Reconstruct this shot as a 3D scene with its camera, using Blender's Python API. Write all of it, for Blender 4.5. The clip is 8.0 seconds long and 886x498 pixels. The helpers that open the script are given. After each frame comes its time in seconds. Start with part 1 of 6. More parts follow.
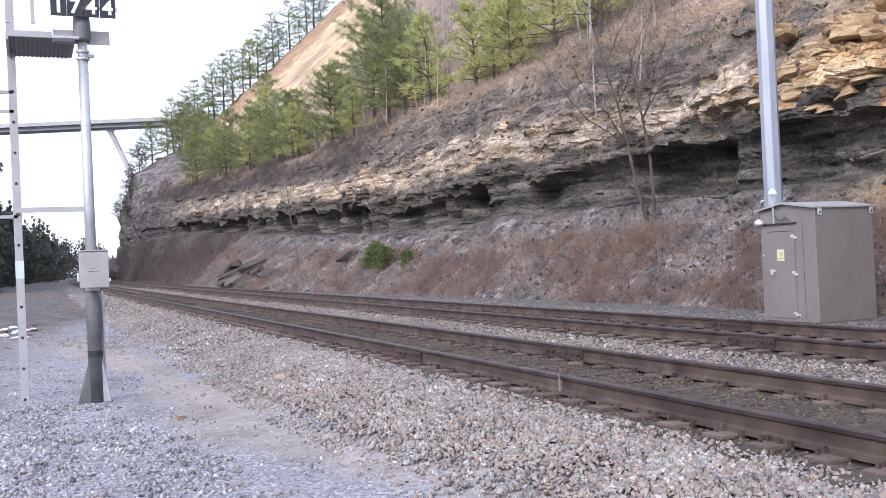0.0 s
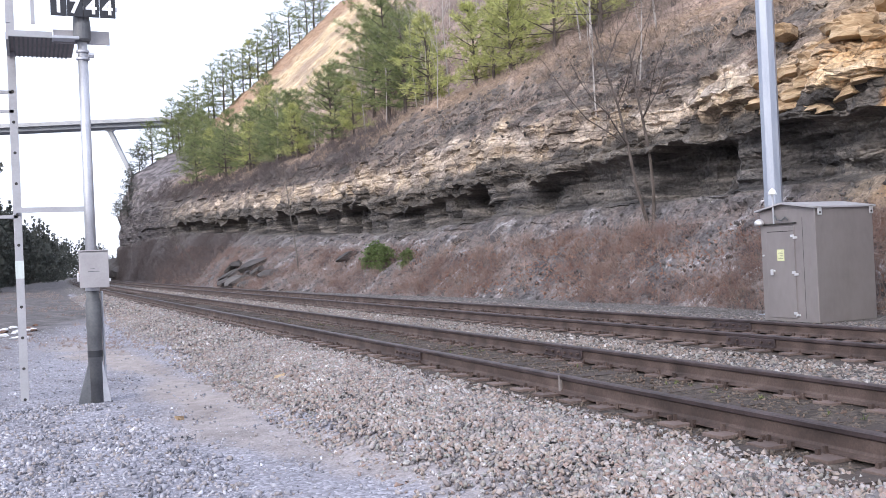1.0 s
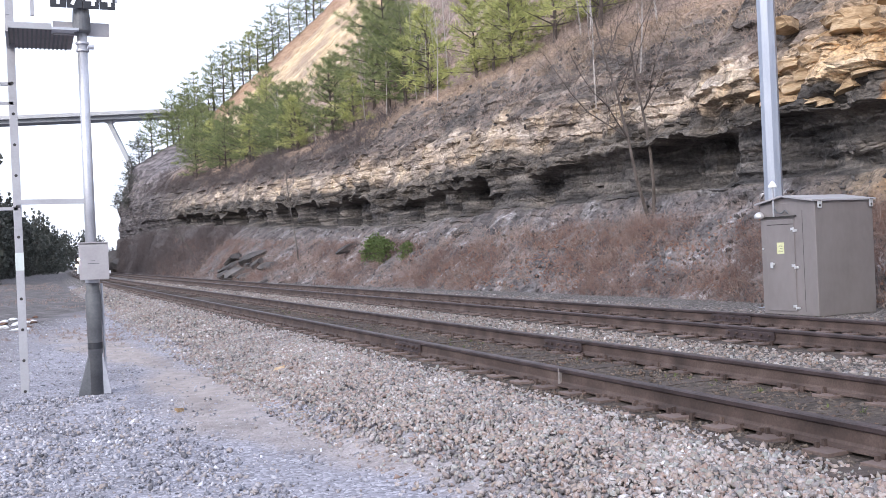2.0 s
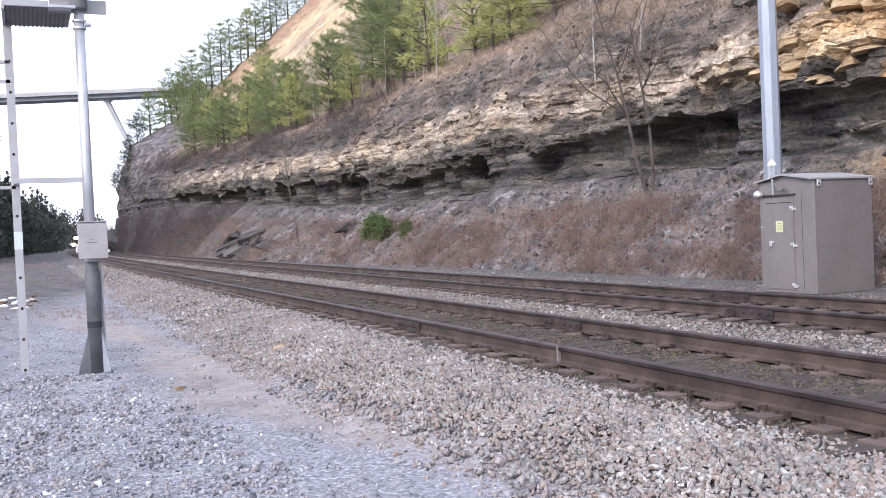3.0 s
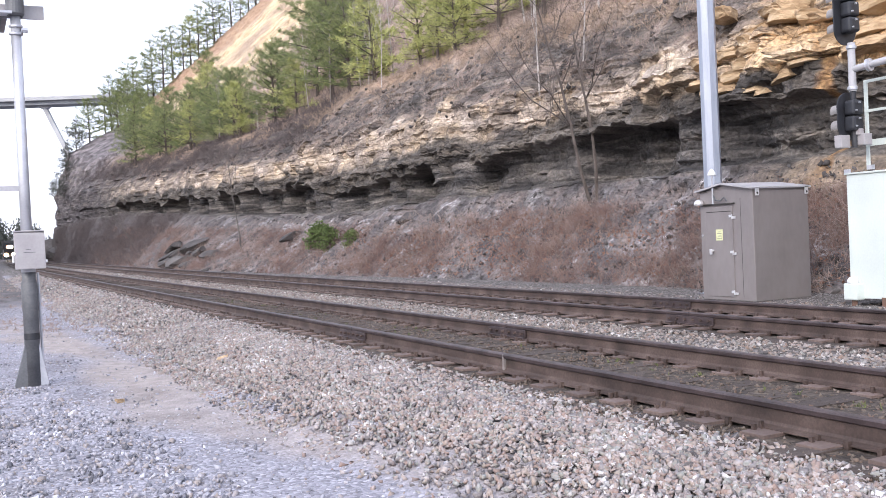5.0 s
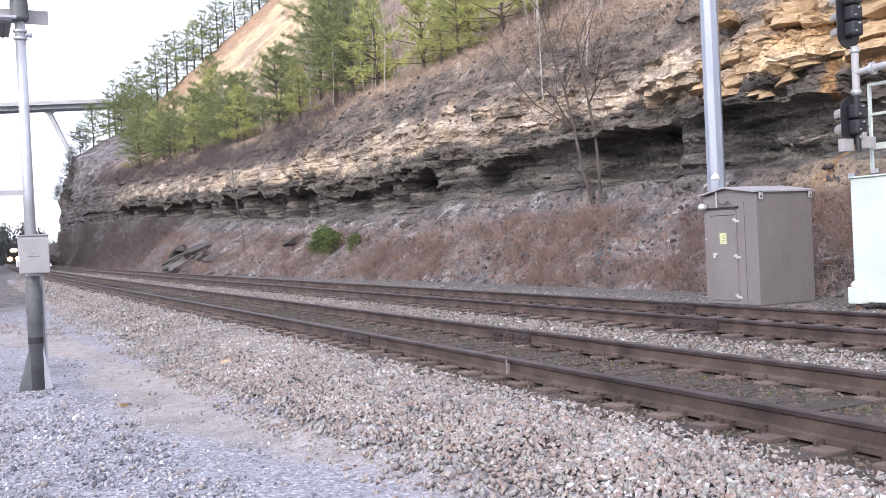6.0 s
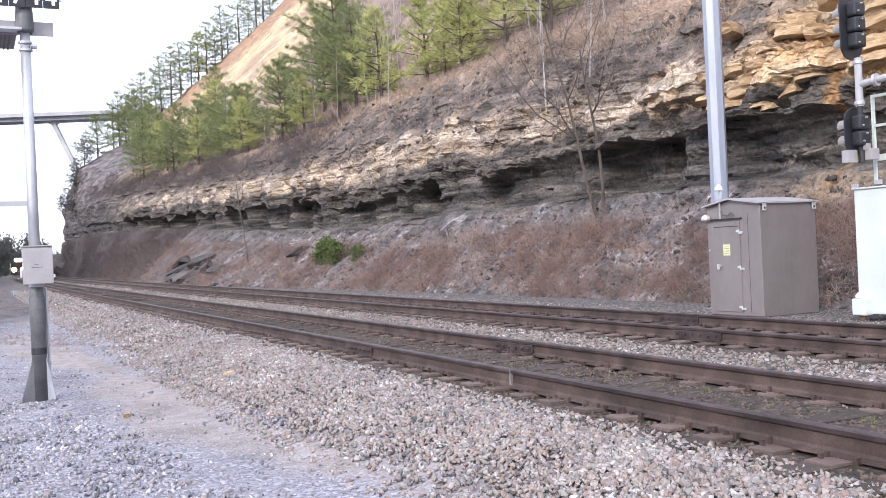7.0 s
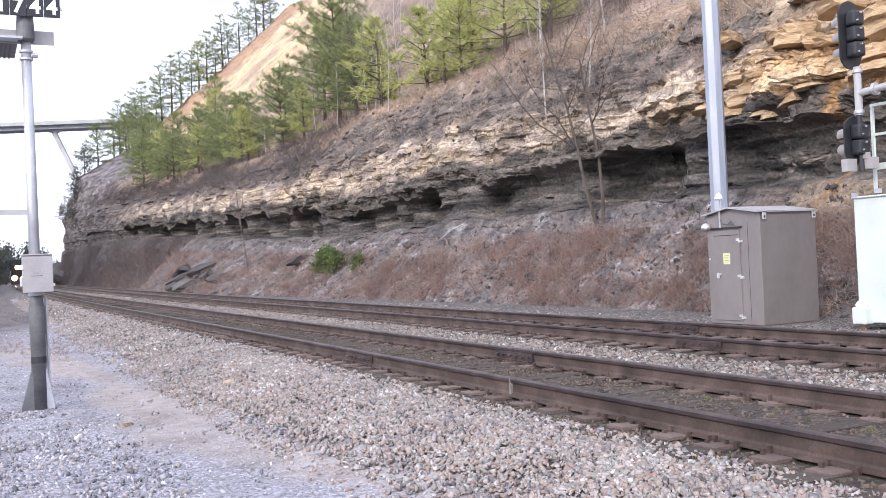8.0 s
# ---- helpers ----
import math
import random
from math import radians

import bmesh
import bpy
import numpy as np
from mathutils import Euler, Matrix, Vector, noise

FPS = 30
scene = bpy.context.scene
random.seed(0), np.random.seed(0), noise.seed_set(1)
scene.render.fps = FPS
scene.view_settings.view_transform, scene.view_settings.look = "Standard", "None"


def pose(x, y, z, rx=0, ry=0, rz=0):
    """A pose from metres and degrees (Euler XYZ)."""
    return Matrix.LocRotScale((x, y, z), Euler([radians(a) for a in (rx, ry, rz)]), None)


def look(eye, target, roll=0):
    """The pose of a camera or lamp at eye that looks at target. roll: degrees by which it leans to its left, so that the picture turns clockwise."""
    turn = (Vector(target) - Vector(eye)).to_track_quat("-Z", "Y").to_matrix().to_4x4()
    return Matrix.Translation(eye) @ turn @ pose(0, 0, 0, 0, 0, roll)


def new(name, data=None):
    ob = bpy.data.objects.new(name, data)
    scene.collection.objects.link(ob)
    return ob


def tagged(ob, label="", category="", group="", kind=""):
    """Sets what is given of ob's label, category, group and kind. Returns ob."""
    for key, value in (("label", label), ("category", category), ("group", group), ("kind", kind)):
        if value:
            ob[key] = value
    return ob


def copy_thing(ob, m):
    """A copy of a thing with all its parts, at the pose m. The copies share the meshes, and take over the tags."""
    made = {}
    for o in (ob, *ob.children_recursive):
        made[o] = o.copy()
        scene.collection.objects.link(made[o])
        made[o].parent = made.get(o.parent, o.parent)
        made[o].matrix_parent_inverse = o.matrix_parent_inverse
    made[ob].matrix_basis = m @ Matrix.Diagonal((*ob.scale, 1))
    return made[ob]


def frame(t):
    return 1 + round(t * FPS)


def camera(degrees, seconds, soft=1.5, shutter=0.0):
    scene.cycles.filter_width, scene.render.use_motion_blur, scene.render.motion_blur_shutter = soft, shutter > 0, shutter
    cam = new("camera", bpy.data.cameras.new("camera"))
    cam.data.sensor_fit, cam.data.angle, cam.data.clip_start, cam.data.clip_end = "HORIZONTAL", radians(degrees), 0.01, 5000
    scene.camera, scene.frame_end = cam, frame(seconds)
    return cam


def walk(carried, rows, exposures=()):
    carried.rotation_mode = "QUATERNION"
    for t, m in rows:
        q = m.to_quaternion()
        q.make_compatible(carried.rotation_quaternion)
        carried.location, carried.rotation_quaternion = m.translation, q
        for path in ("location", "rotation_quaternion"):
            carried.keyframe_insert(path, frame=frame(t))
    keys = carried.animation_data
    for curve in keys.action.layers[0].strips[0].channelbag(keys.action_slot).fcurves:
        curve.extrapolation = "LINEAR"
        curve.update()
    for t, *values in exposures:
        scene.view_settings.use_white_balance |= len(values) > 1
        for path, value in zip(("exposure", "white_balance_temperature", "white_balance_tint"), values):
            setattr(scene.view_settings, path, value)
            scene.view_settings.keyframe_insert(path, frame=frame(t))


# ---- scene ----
EYE = (0.0, 0.0, 1.145)  # z = 0 is the top of the rails; y runs along the track
cam = camera(49.52, 8.0, soft=0.8)
TURNS = [
    (0.0, 90.513, 2.588, -23.314), 
    (0.5, 90.513, 2.588, -23.314), 
    (1.0, 90.513, 2.588, -23.314), 
    (1.1, 90.510, 2.579, -23.314), 
    (1.2, 90.507, 2.571, -23.314), 
    (2.3, 89.825, 2.476, -23.344), 
    (2.4, 89.752, 2.467, -23.374), 
    (2.5, 89.697, 2.459, -23.367), 
    (2.6, 89.621, 2.477, -23.344), 
    (2.7, 89.458, 2.495, -23.314), 
    (2.8, 88.990, 2.513, -23.286), 
    (2.9, 88.656, 2.531, -23.288), 
    (3.0, 88.791, 2.549, -23.384), 
    (3.1, 88.963, 2.564, -23.529), 
    (3.2, 89.021, 2.579, -23.863), 
    (3.3, 89.023, 2.591, -24.659), 
    (3.4, 89.069, 2.606, -25.245), 
    (3.5, 89.149, 2.622, -25.435), 
    (3.6, 89.165, 2.631, -25.570), 
    (3.7, 89.194, 2.640, -25.726), 
    (3.8, 89.192, 2.648, -25.819), 
    (3.9, 89.194, 2.656, -25.851), 
    (4.0, 89.187, 2.665, -25.873), 
    (4.1, 89.189, 2.662, -25.975), 
    (4.2, 89.184, 2.658, -26.069), 
    (4.3, 89.171, 2.654, -26.319), 
    (4.4, 89.159, 2.650, -26.570), 
    (4.5, 89.198, 2.648, -26.632), 
    (4.6, 89.173, 2.650, -26.633), 
    (4.7, 89.173, 2.652, -26.633), 
    (5.8, 89.200, 2.680, -26.602), 
    (5.9, 89.238, 2.684, -26.539), 
    (6.0, 89.420, 2.691, -26.428), 
    (6.2, 89.774, 2.702, -26.099), 
    (6.3, 89.915, 2.706, -26.036), 
    (6.5, 90.091, 2.712, -26.062), 
    (6.7, 90.109, 2.687, -26.130), 
    (7.0, 90.090, 2.649, -26.229), 
    (7.2, 90.198, 2.662, -26.256), 
    (7.5, 90.401, 2.683, -26.277), 
    (8.0, 90.606, 2.636, -26.231), 
]
walk(cam, [(t, pose(*EYE, rx, ry, rz)) for t, rx, ry, rz in TURNS], exposures=[(0.0, 0.84, 5960, 12), (2.5, 0.86, 5970, 12), (4.5, 1.0, 6060, 13), (8.0, 1.03, 6080, 13.5)])

# ---- light: a pale, bright, hazy sky and a weak wide sun from behind the camera ----
SUN_EL, SUN_AZ = radians(30), radians(232)
world = bpy.data.worlds.new("sky")
scene.world = world
world.use_nodes = True
wn = world.node_tree
sky = wn.nodes.new("ShaderNodeTexSky")
sky.sky_type = "NISHITA"
sky.sun_disc = False
sky.sun_elevation, sky.sun_rotation = SUN_EL, SUN_AZ
sky.air_density, sky.dust_density, sky.ozone_density = 1.0, 4.0, 1.0
haze = wn.nodes.new("ShaderNodeMix")
haze.data_type = "RGBA"
haze.inputs[0].default_value = 0.7  # a thin bright overcast over the blue
haze.inputs[7].default_value = (6.4, 6.55, 7.2, 1)
wn.links.new(sky.outputs[0], haze.inputs[6])
wn.links.new(haze.outputs[2], wn.nodes["Background"].inputs[0])
wn.nodes["Background"].inputs[1].default_value = 0.15
sun = new("sun", bpy.data.lights.new("sun", "SUN"))
sun.data.energy, sun.data.angle, sun.data.color = 1.15, radians(18), (1.0, 0.93, 0.84)
sun.matrix_world = look((math.sin(SUN_AZ) * 50, math.cos(SUN_AZ) * 50, math.tan(SUN_EL) * 50), (0, 0, 0))


# ---- materials ----
def material(name, colours, scale=4.0, rough=0.85, bump=0.3, metal=0.0, fine=30.0, per_piece=0.0, depth=0.02, stretch=(1, 1, 1)):
    """A surface of two or more colours mixed by broad and fine noise, with a fine relief."""
    m = bpy.data.materials.new(name)
    m.use_nodes = True
    n, l = m.node_tree.nodes, m.node_tree.links
    b = n["Principled BSDF"]
    b.inputs["Roughness"].default_value, b.inputs["Metallic"].default_value = rough, metal
    co = n.new("ShaderNodeTexCoord")
    mp = n.new("ShaderNodeMapping")
    mp.inputs["Scale"].default_value = stretch
    l.new(co.outputs["Object"], mp.inputs[0])
    broad, grain = n.new("ShaderNodeTexNoise"), n.new("ShaderNodeTexNoise")
    broad.inputs["Scale"].default_value, broad.inputs["Detail"].default_value = scale, 6
    grain.inputs["Scale"].default_value, grain.inputs["Detail"].default_value = fine, 4
    for q in (broad, grain):
        l.new(mp.outputs[0], q.inputs["Vector"])
    mix = n.new("ShaderNodeMath")
    mix.operation = "MULTIPLY_ADD"
    mix.inputs[1].default_value = 0.45
    l.new(grain.outputs[0], mix.inputs[0])
    l.new(broad.outputs[0], mix.inputs[2])
    last = mix.outputs[0]
    if per_piece:
        info = n.new("ShaderNodeObjectInfo")
        isl = n.new("ShaderNodeNewGeometry")
        a1 = n.new("ShaderNodeMath")
        a1.operation = "ADD"
        l.new(info.outputs["Random"], a1.inputs[0])
        l.new(isl.outputs["Random Per Island"], a1.inputs[1])
        fr = n.new("ShaderNodeMath")
        fr.operation = "FRACT"
        l.new(a1.outputs[0], fr.inputs[0])
        ad = n.new("ShaderNodeMath")
        ad.operation = "MULTIPLY_ADD"
        ad.inputs[1].default_value = per_piece
        l.new(fr.outputs[0], ad.inputs[0])
        l.new(last, ad.inputs[2])
        last = ad.outputs[0]
    ramp = n.new("ShaderNodeValToRGB")
    els = ramp.color_ramp.elements
    lo, hi = 0.5, 0.95 + per_piece
    while len(els) < len(colours):
        els.new(0.5)
    for i, c in enumerate(colours):
        els[i].position = min(1.0, lo + (hi - lo) * i / (len(colours) - 1)) if len(colours) > 1 else 0.5
        els[i].color = (*c, 1)
    norm = n.new("ShaderNodeMapRange")
    norm.inputs["From Max"].default_value = max(1.0, hi)
    norm.inputs["To Max"].default_value = 1.0
    l.new(last, norm.inputs[0])
    if hi > 1:
        for i, c in enumerate(colours):
            els[i].position = (lo + (hi - lo) * i / (len(colours) - 1)) / hi
    l.new(norm.outputs[0], ramp.inputs[0])
    l.new(ramp.outputs[0], b.inputs["Base Color"])
    if bump:
        bp = n.new("ShaderNodeBump")
        bp.inputs["Strength"].default_value, bp.inputs["Distance"].default_value = bump, depth
        l.new(mix.outputs[0], bp.inputs["Height"])
        l.new(bp.outputs[0], b.inputs["Normal"])
    return m


RUST = material("rail_rust", [(0.0357, 0.0246, 0.021), (0.0756, 0.0523, 0.045), (0.131, 0.0959, 0.0828)], 3, 0.7, 0.25, 0.15, 60, depth=0.004)
HEADRUST = material("dark_rail_head", [(0.027, 0.0194, 0.02), (0.0567, 0.0413, 0.0425), (0.0945, 0.07, 0.0713)], 3, 0.5, 0.15, 0.2, 60, depth=0.003)
PLATE = material("plate_rust", [(0.06, 0.044, 0.04), (0.14, 0.102, 0.09), (0.24, 0.185, 0.168)], 2, 0.75, 0.3, 0.1, 50, per_piece=0.4, depth=0.004)
SHINE = material("worn_rail_top", [(0.085, 0.07, 0.073), (0.16, 0.137, 0.142)], 6, 0.42, 0.05, 0.5, 80, depth=0.001)
TIE = material("tie_wood", [(0.027, 0.0198, 0.0171), (0.0558, 0.0414, 0.036), (0.099, 0.0774, 0.0675)], 5, 0.9, 0.6, 0, 40, per_piece=0.25, depth=0.01, stretch=(1, 6, 6))
STONE = material("ballast_stone", [(0.04, 0.037, 0.0385), (0.115, 0.106, 0.109), (0.24, 0.222, 0.226), (0.254, 0.18, 0.152), (0.38, 0.353, 0.354), (0.31, 0.25, 0.216), (0.225, 0.232, 0.219), (0.47, 0.445, 0.446), (0.759, 0.735, 0.75)], 2, 0.85, 0.3, 0, 40, per_piece=1.1, depth=0.006)
MIDSTONE = material("dusty_ballast_stone", [(0.035, 0.03, 0.029), (0.11, 0.096, 0.09), (0.21, 0.187, 0.177), (0.21, 0.15, 0.12), (0.31, 0.28, 0.27), (0.24, 0.19, 0.16), (0.21, 0.21, 0.197), (0.42, 0.39, 0.38), (0.66, 0.63, 0.62)], 2, 0.9, 0.3, 0, 40, per_piece=1.1, depth=0.006)
CRIBSTONE = material("muddy_ballast_stone", [(0.0296, 0.0231, 0.0189), (0.074, 0.0581, 0.0462), (0.141, 0.115, 0.0945), (0.111, 0.0735, 0.056), (0.222, 0.189, 0.164)], 2, 0.9, 0.3, 0, 40, per_piece=1.1, depth=0.006)
GRAVEL = material("yard_gravel", [(0.035, 0.035, 0.04), (0.12, 0.121, 0.14), (0.26, 0.262, 0.3), (0.38, 0.38, 0.43), (0.27, 0.235, 0.22), (0.47, 0.47, 0.525), (0.72, 0.72, 0.79)], 2, 0.85, 0.3, 0, 40, per_piece=1.1, depth=0.004)
GALV = material("galvanised_steel", [(0.42, 0.43, 0.47), (0.55, 0.56, 0.60)], 5, 0.45, 0.05, 0.55, 50, depth=0.002)
WHITE = material("white_paint", [(0.62, 0.64, 0.64), (0.78, 0.80, 0.80)], 2.5, 0.5, 0.05, 0, 40, depth=0.002)
GREY = material("grey_cabinet_metal", [(0.222, 0.2, 0.2), (0.272, 0.246, 0.245)], 1.5, 0.45, 0.03, 0.35, 9, depth=0.002, stretch=(1.2, 1.2, 0.6))
BOXGREY = material("light_grey_box", [(0.32, 0.305, 0.315), (0.40, 0.385, 0.395)], 4, 0.5, 0.05, 0.2, 40, depth=0.002)
BLACK = material("black_paint", [(0.012, 0.013, 0.017), (0.03, 0.032, 0.04)], 6, 0.45, 0.05, 0, 50, depth=0.002)
DARKGREY = material("dark_grey_base", [(0.10, 0.105, 0.115), (0.17, 0.175, 0.185)], 5, 0.6, 0.1, 0.3, 40, depth=0.003)
CONCRETE = material("concrete", [(0.33, 0.34, 0.36), (0.45, 0.46, 0.48)], 0.3, 0.9, 0.1, 0, 4)
BARK = material("bark", [(0.05, 0.04, 0.035), (0.12, 0.10, 0.09)], 6, 0.95, 0.5, 0, 30, stretch=(1, 1, 0.3))
PALEBARK = material("pale_bark", [(0.075, 0.066, 0.06), (0.17, 0.155, 0.145)], 6, 0.95, 0.4, 0, 30, stretch=(1, 1, 0.3))
TWIG = material("dry_brush", [(0.099, 0.0629, 0.0538), (0.194, 0.126, 0.108), (0.284, 0.202, 0.176)], 0.6, 0.95, 0, 0, 3, per_piece=0.4)
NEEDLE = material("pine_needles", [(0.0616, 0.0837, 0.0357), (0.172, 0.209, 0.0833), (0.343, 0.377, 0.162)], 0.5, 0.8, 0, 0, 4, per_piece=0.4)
# yellow-green needles with a sunlit brightness painted into the colour
NEEDLE_LIGHT = material("sunlit_tone_pine_needles", [(0.15, 0.18, 0.06), (0.36, 0.385, 0.13), (0.58, 0.58, 0.24)], 0.5, 0.8, 0, 0, 4, per_piece=0.4)
LEAF = material("dark_leaves", [(0.035, 0.042, 0.036), (0.075, 0.082, 0.072), (0.14, 0.146, 0.132)], 0.5, 0.85, 0, 0, 4, per_piece=0.4)


# ---- building helpers ----
def mesh_from(name, verts, faces, mat, smooth=False):
    me = bpy.data.meshes.new(name)
    me.from_pydata([tuple(map(float, v)) for v in verts], [], [tuple(map(int, f)) for f in faces])
    me.materials.append(mat)
    if smooth:
        me.polygons.foreach_set("use_smooth", [True] * len(me.polygons))
    me.update()
    return me


def part(name, bm, mat, parent=None, label="", m=None, smooth=False):
    """Links a bmesh as one mesh object under a thing."""
    me = bpy.data.meshes.new(name)
    bmesh.ops.recalc_face_normals(bm, faces=bm.faces)
    bm.to_mesh(me)
    bm.free()
    me.materials.append(mat)
    if smooth:
        me.polygons.foreach_set("use_smooth", [True] * len(me.polygons))
    ob = new(name, me)
    ob.parent = parent
    if m is not None:
        ob.matrix_basis = m
    if label:
        tagged(ob, label)
    return ob


def thing(name, label, category, m=None, group="", kind=""):
    e = new(name)
    e.empty_display_size = 0.1
    if m is not None:
        e.matrix_basis = m
    return tagged(e, label, category, group, kind)


def box(bm, x0, x1, y0, y1, z0, z1, bevel=0.0):
    v = [bm.verts.new(p) for p in ((x0, y0, z0), (x1, y0, z0), (x1, y1, z0), (x0, y1, z0), (x0, y0, z1), (x1, y0, z1), (x1, y1, z1), (x0, y1, z1))]
    fs = [bm.faces.new([v[i] for i in q]) for q in ((3, 2, 1, 0), (4, 5, 6, 7), (0, 1, 5, 4), (1, 2, 6, 5), (2, 3, 7, 6), (3, 0, 4, 7))]
    if bevel:
        es = {e for f in fs for e in f.edges}
        bmesh.ops.bevel(bm, geom=list(es), offset=bevel, segments=2, affect="EDGES", profile=0.5)
    return bm


def boxed(*a, bevel=0.0):
    return box(bmesh.new(), *a, bevel=bevel)


def tube(bm, p, q, r0, r1=None, n=10, caps=True):
    """A round bar from p to q."""
    p, q = Vector(p), Vector(q)
    r1 = r0 if r1 is None else r1
    d = (q - p).normalized()
    a = d.orthogonal().normalized()
    b = d.cross(a)
    rings = []
    for c, r in ((p, r0), (q, r1)):
        rings.append([bm.verts.new(c + r * (math.cos(t) * a + math.sin(t) * b)) for t in [2 * math.pi * i / n for i in range(n)]])
    for i in range(n):
        bm.faces.new((rings[0][i], rings[0][(i + 1) % n], rings[1][(i + 1) % n], rings[1][i]))
    if caps:
        bm.faces.new(rings[0][::-1])
        bm.faces.new(rings[1])
    return bm


def tubed(*a, **k):
    return tube(bmesh.new(), *a, **k)


def lathe(bm, rings, n=16, centre=(0, 0, 0)):
    """A turned body: rings of (radius, height)."""
    c = Vector(centre)
    loops = [[bm.verts.new(c + Vector((r * math.cos(2 * math.pi * i / n), r * math.sin(2 * math.pi * i / n), z))) for i in range(n)] for r, z in rings]
    for a, b in zip(loops, loops[1:]):
        for i in range(n):
            bm.faces.new((a[i], a[(i + 1) % n], b[(i + 1) % n], b[i]))
    bm.faces.new(loops[0][::-1])
    bm.faces.new(loops[-1])
    return bm


def hash01(i, j, k):
    h = (i.astype(np.int64) * 374761393 + j.astype(np.int64) * 668265263 + k.astype(np.int64) * 2147483647 + 1274126177) & 0xFFFFFFFF
    h = ((h ^ (h >> 13)) * 1274126177) & 0xFFFFFFFF
    h = ((h ^ (h >> 16)) * 2246822519) & 0xFFFFFFFF
    return ((h ^ (h >> 15)) & 0xFFFFFF) / float(0xFFFFFF)


def vnoise(x, y, z):
    """Smooth value noise, 0 to 1."""
    x, y, z = np.broadcast_arrays(np.asarray(x, float), np.asarray(y, float), np.asarray(z, float))
    i, j, k = np.floor(x), np.floor(y), np.floor(z)
    u, v, w = x - i, y - j, z - k
    u, v, w = (q * q * (3 - 2 * q) for q in (u, v, w))
    out = 0
    for a in (0, 1):
        for b in (0, 1):
            for c in (0, 1):
                out = out + hash01(i + a, j + b, k + c) * (u if a else 1 - u) * (v if b else 1 - v) * (w if c else 1 - w)
    return out


def fbm(x, y, z, octaves=4):
    s, a, t = 0, 0.5, 0
    for o in range(octaves):
        s = s + a * vnoise(x * 2 ** o + 17 * o, y * 2 ** o + 5 * o, z * 2 ** o)
        t += a
        a *= 0.5
    return s / t


# ---- the line of the track ----
RAIL_X = (4.55, 6.055, 8.40, 9.905)
CURVE_FROM, CURVE, TIGHTER_FROM, TIGHTER = 25.0, 0.97e-4, 230.0, 1.8e-4


def bend(y):
    """How far the line has swung towards the hill at y."""
    y = np.asarray(y, float)
    return CURVE * np.maximum(0, y - CURVE_FROM) ** 2 + TIGHTER * np.maximum(0, y - TIGHTER_FROM) ** 2


def ground_z(x, y):
    """The ground's height: the yard, the ballast shoulder, the two beds and the ditch."""
    xs = x - bend(y)
    wob = (fbm(x * 0.35, y * 0.35, 0.3, 3) - 0.5)
    z = np.interp(xs, [-60, -14, -6, -2, 2.3, 3.35, 3.75, 6.95, 7.2, 7.5, 10.6, 11.1, 11.9, 15, 60],
                  [6.0, 0.5, -0.38, -0.47, -0.46, -0.225, -0.1965, -0.1965, -0.20, -0.1965, -0.1985, -0.29, -0.31, -0.30, -0.6])
    z = z + np.where(y < 14, 0.035 * np.exp(-((y - 11.6) / 0.6) ** 2) * np.clip((1.5 - x) / 0.5, 0, 1) * np.clip((x + 4) / 2, 0, 1), 0)
    rough = np.where(xs < 2.6, 0.07, np.where(xs < 3.7, 0.05, 0.015))
    return z + wob * rough * np.clip((60 - y) / 25, 0, 1)


TOE_Y, TOE_X = (0, 4, 7, 9, 11, 15, 25), (3.1, 3.0, 2.9, 2.72, 2.5, 2.55, 2.4)
PATH_Y = (3.5, 5.0, 6.8, 8.4, 9.6, 12.5, 15.7, 18.5, 21.5, 30)
PATH_X = (3.0, 2.75, 2.42, 2.12, 1.9, 1.95, 1.68, 1.47, 1.2, 0.4)
PATH_W = (0.45, 0.42, 0.40, 0.40, 0.52, 0.68, 0.48, 0.36, 0.75, 0.4)


def path_dirt(x, y):
    """How much a spot lies on the trodden tan path, 1 on its middle line and 0 past its edge."""
    d = np.abs(x - np.interp(y, PATH_Y, PATH_X)) / np.interp(y, PATH_Y, PATH_W)
    return np.clip(1.25 - d + (fbm(x * 1.3, y * 0.8, 4.2, 5) - 0.5) * 3.4, 0, np.interp(y, (5, 9, 12), (0.55, 0.7, 0.9))) * np.clip((27 - y) / 6, 0, 1)


def coarse_gravel(x, y):
    """How much a spot belongs to the heap of coarser gravel before the mast."""
    edge = np.interp(y, (2, 6.6, 7.8, 9.4, 12.0, 12.9), (1.9, 1.6, 1.5, 1.42, 1.05, 0.2))
    return np.clip((edge - x) / 0.25 + (fbm(x * 1.5, y * 1.5, 2.9, 3) - 0.5) * 2.0, 0, 1) * np.clip((12.95 - y) / 0.3, 0, 1)


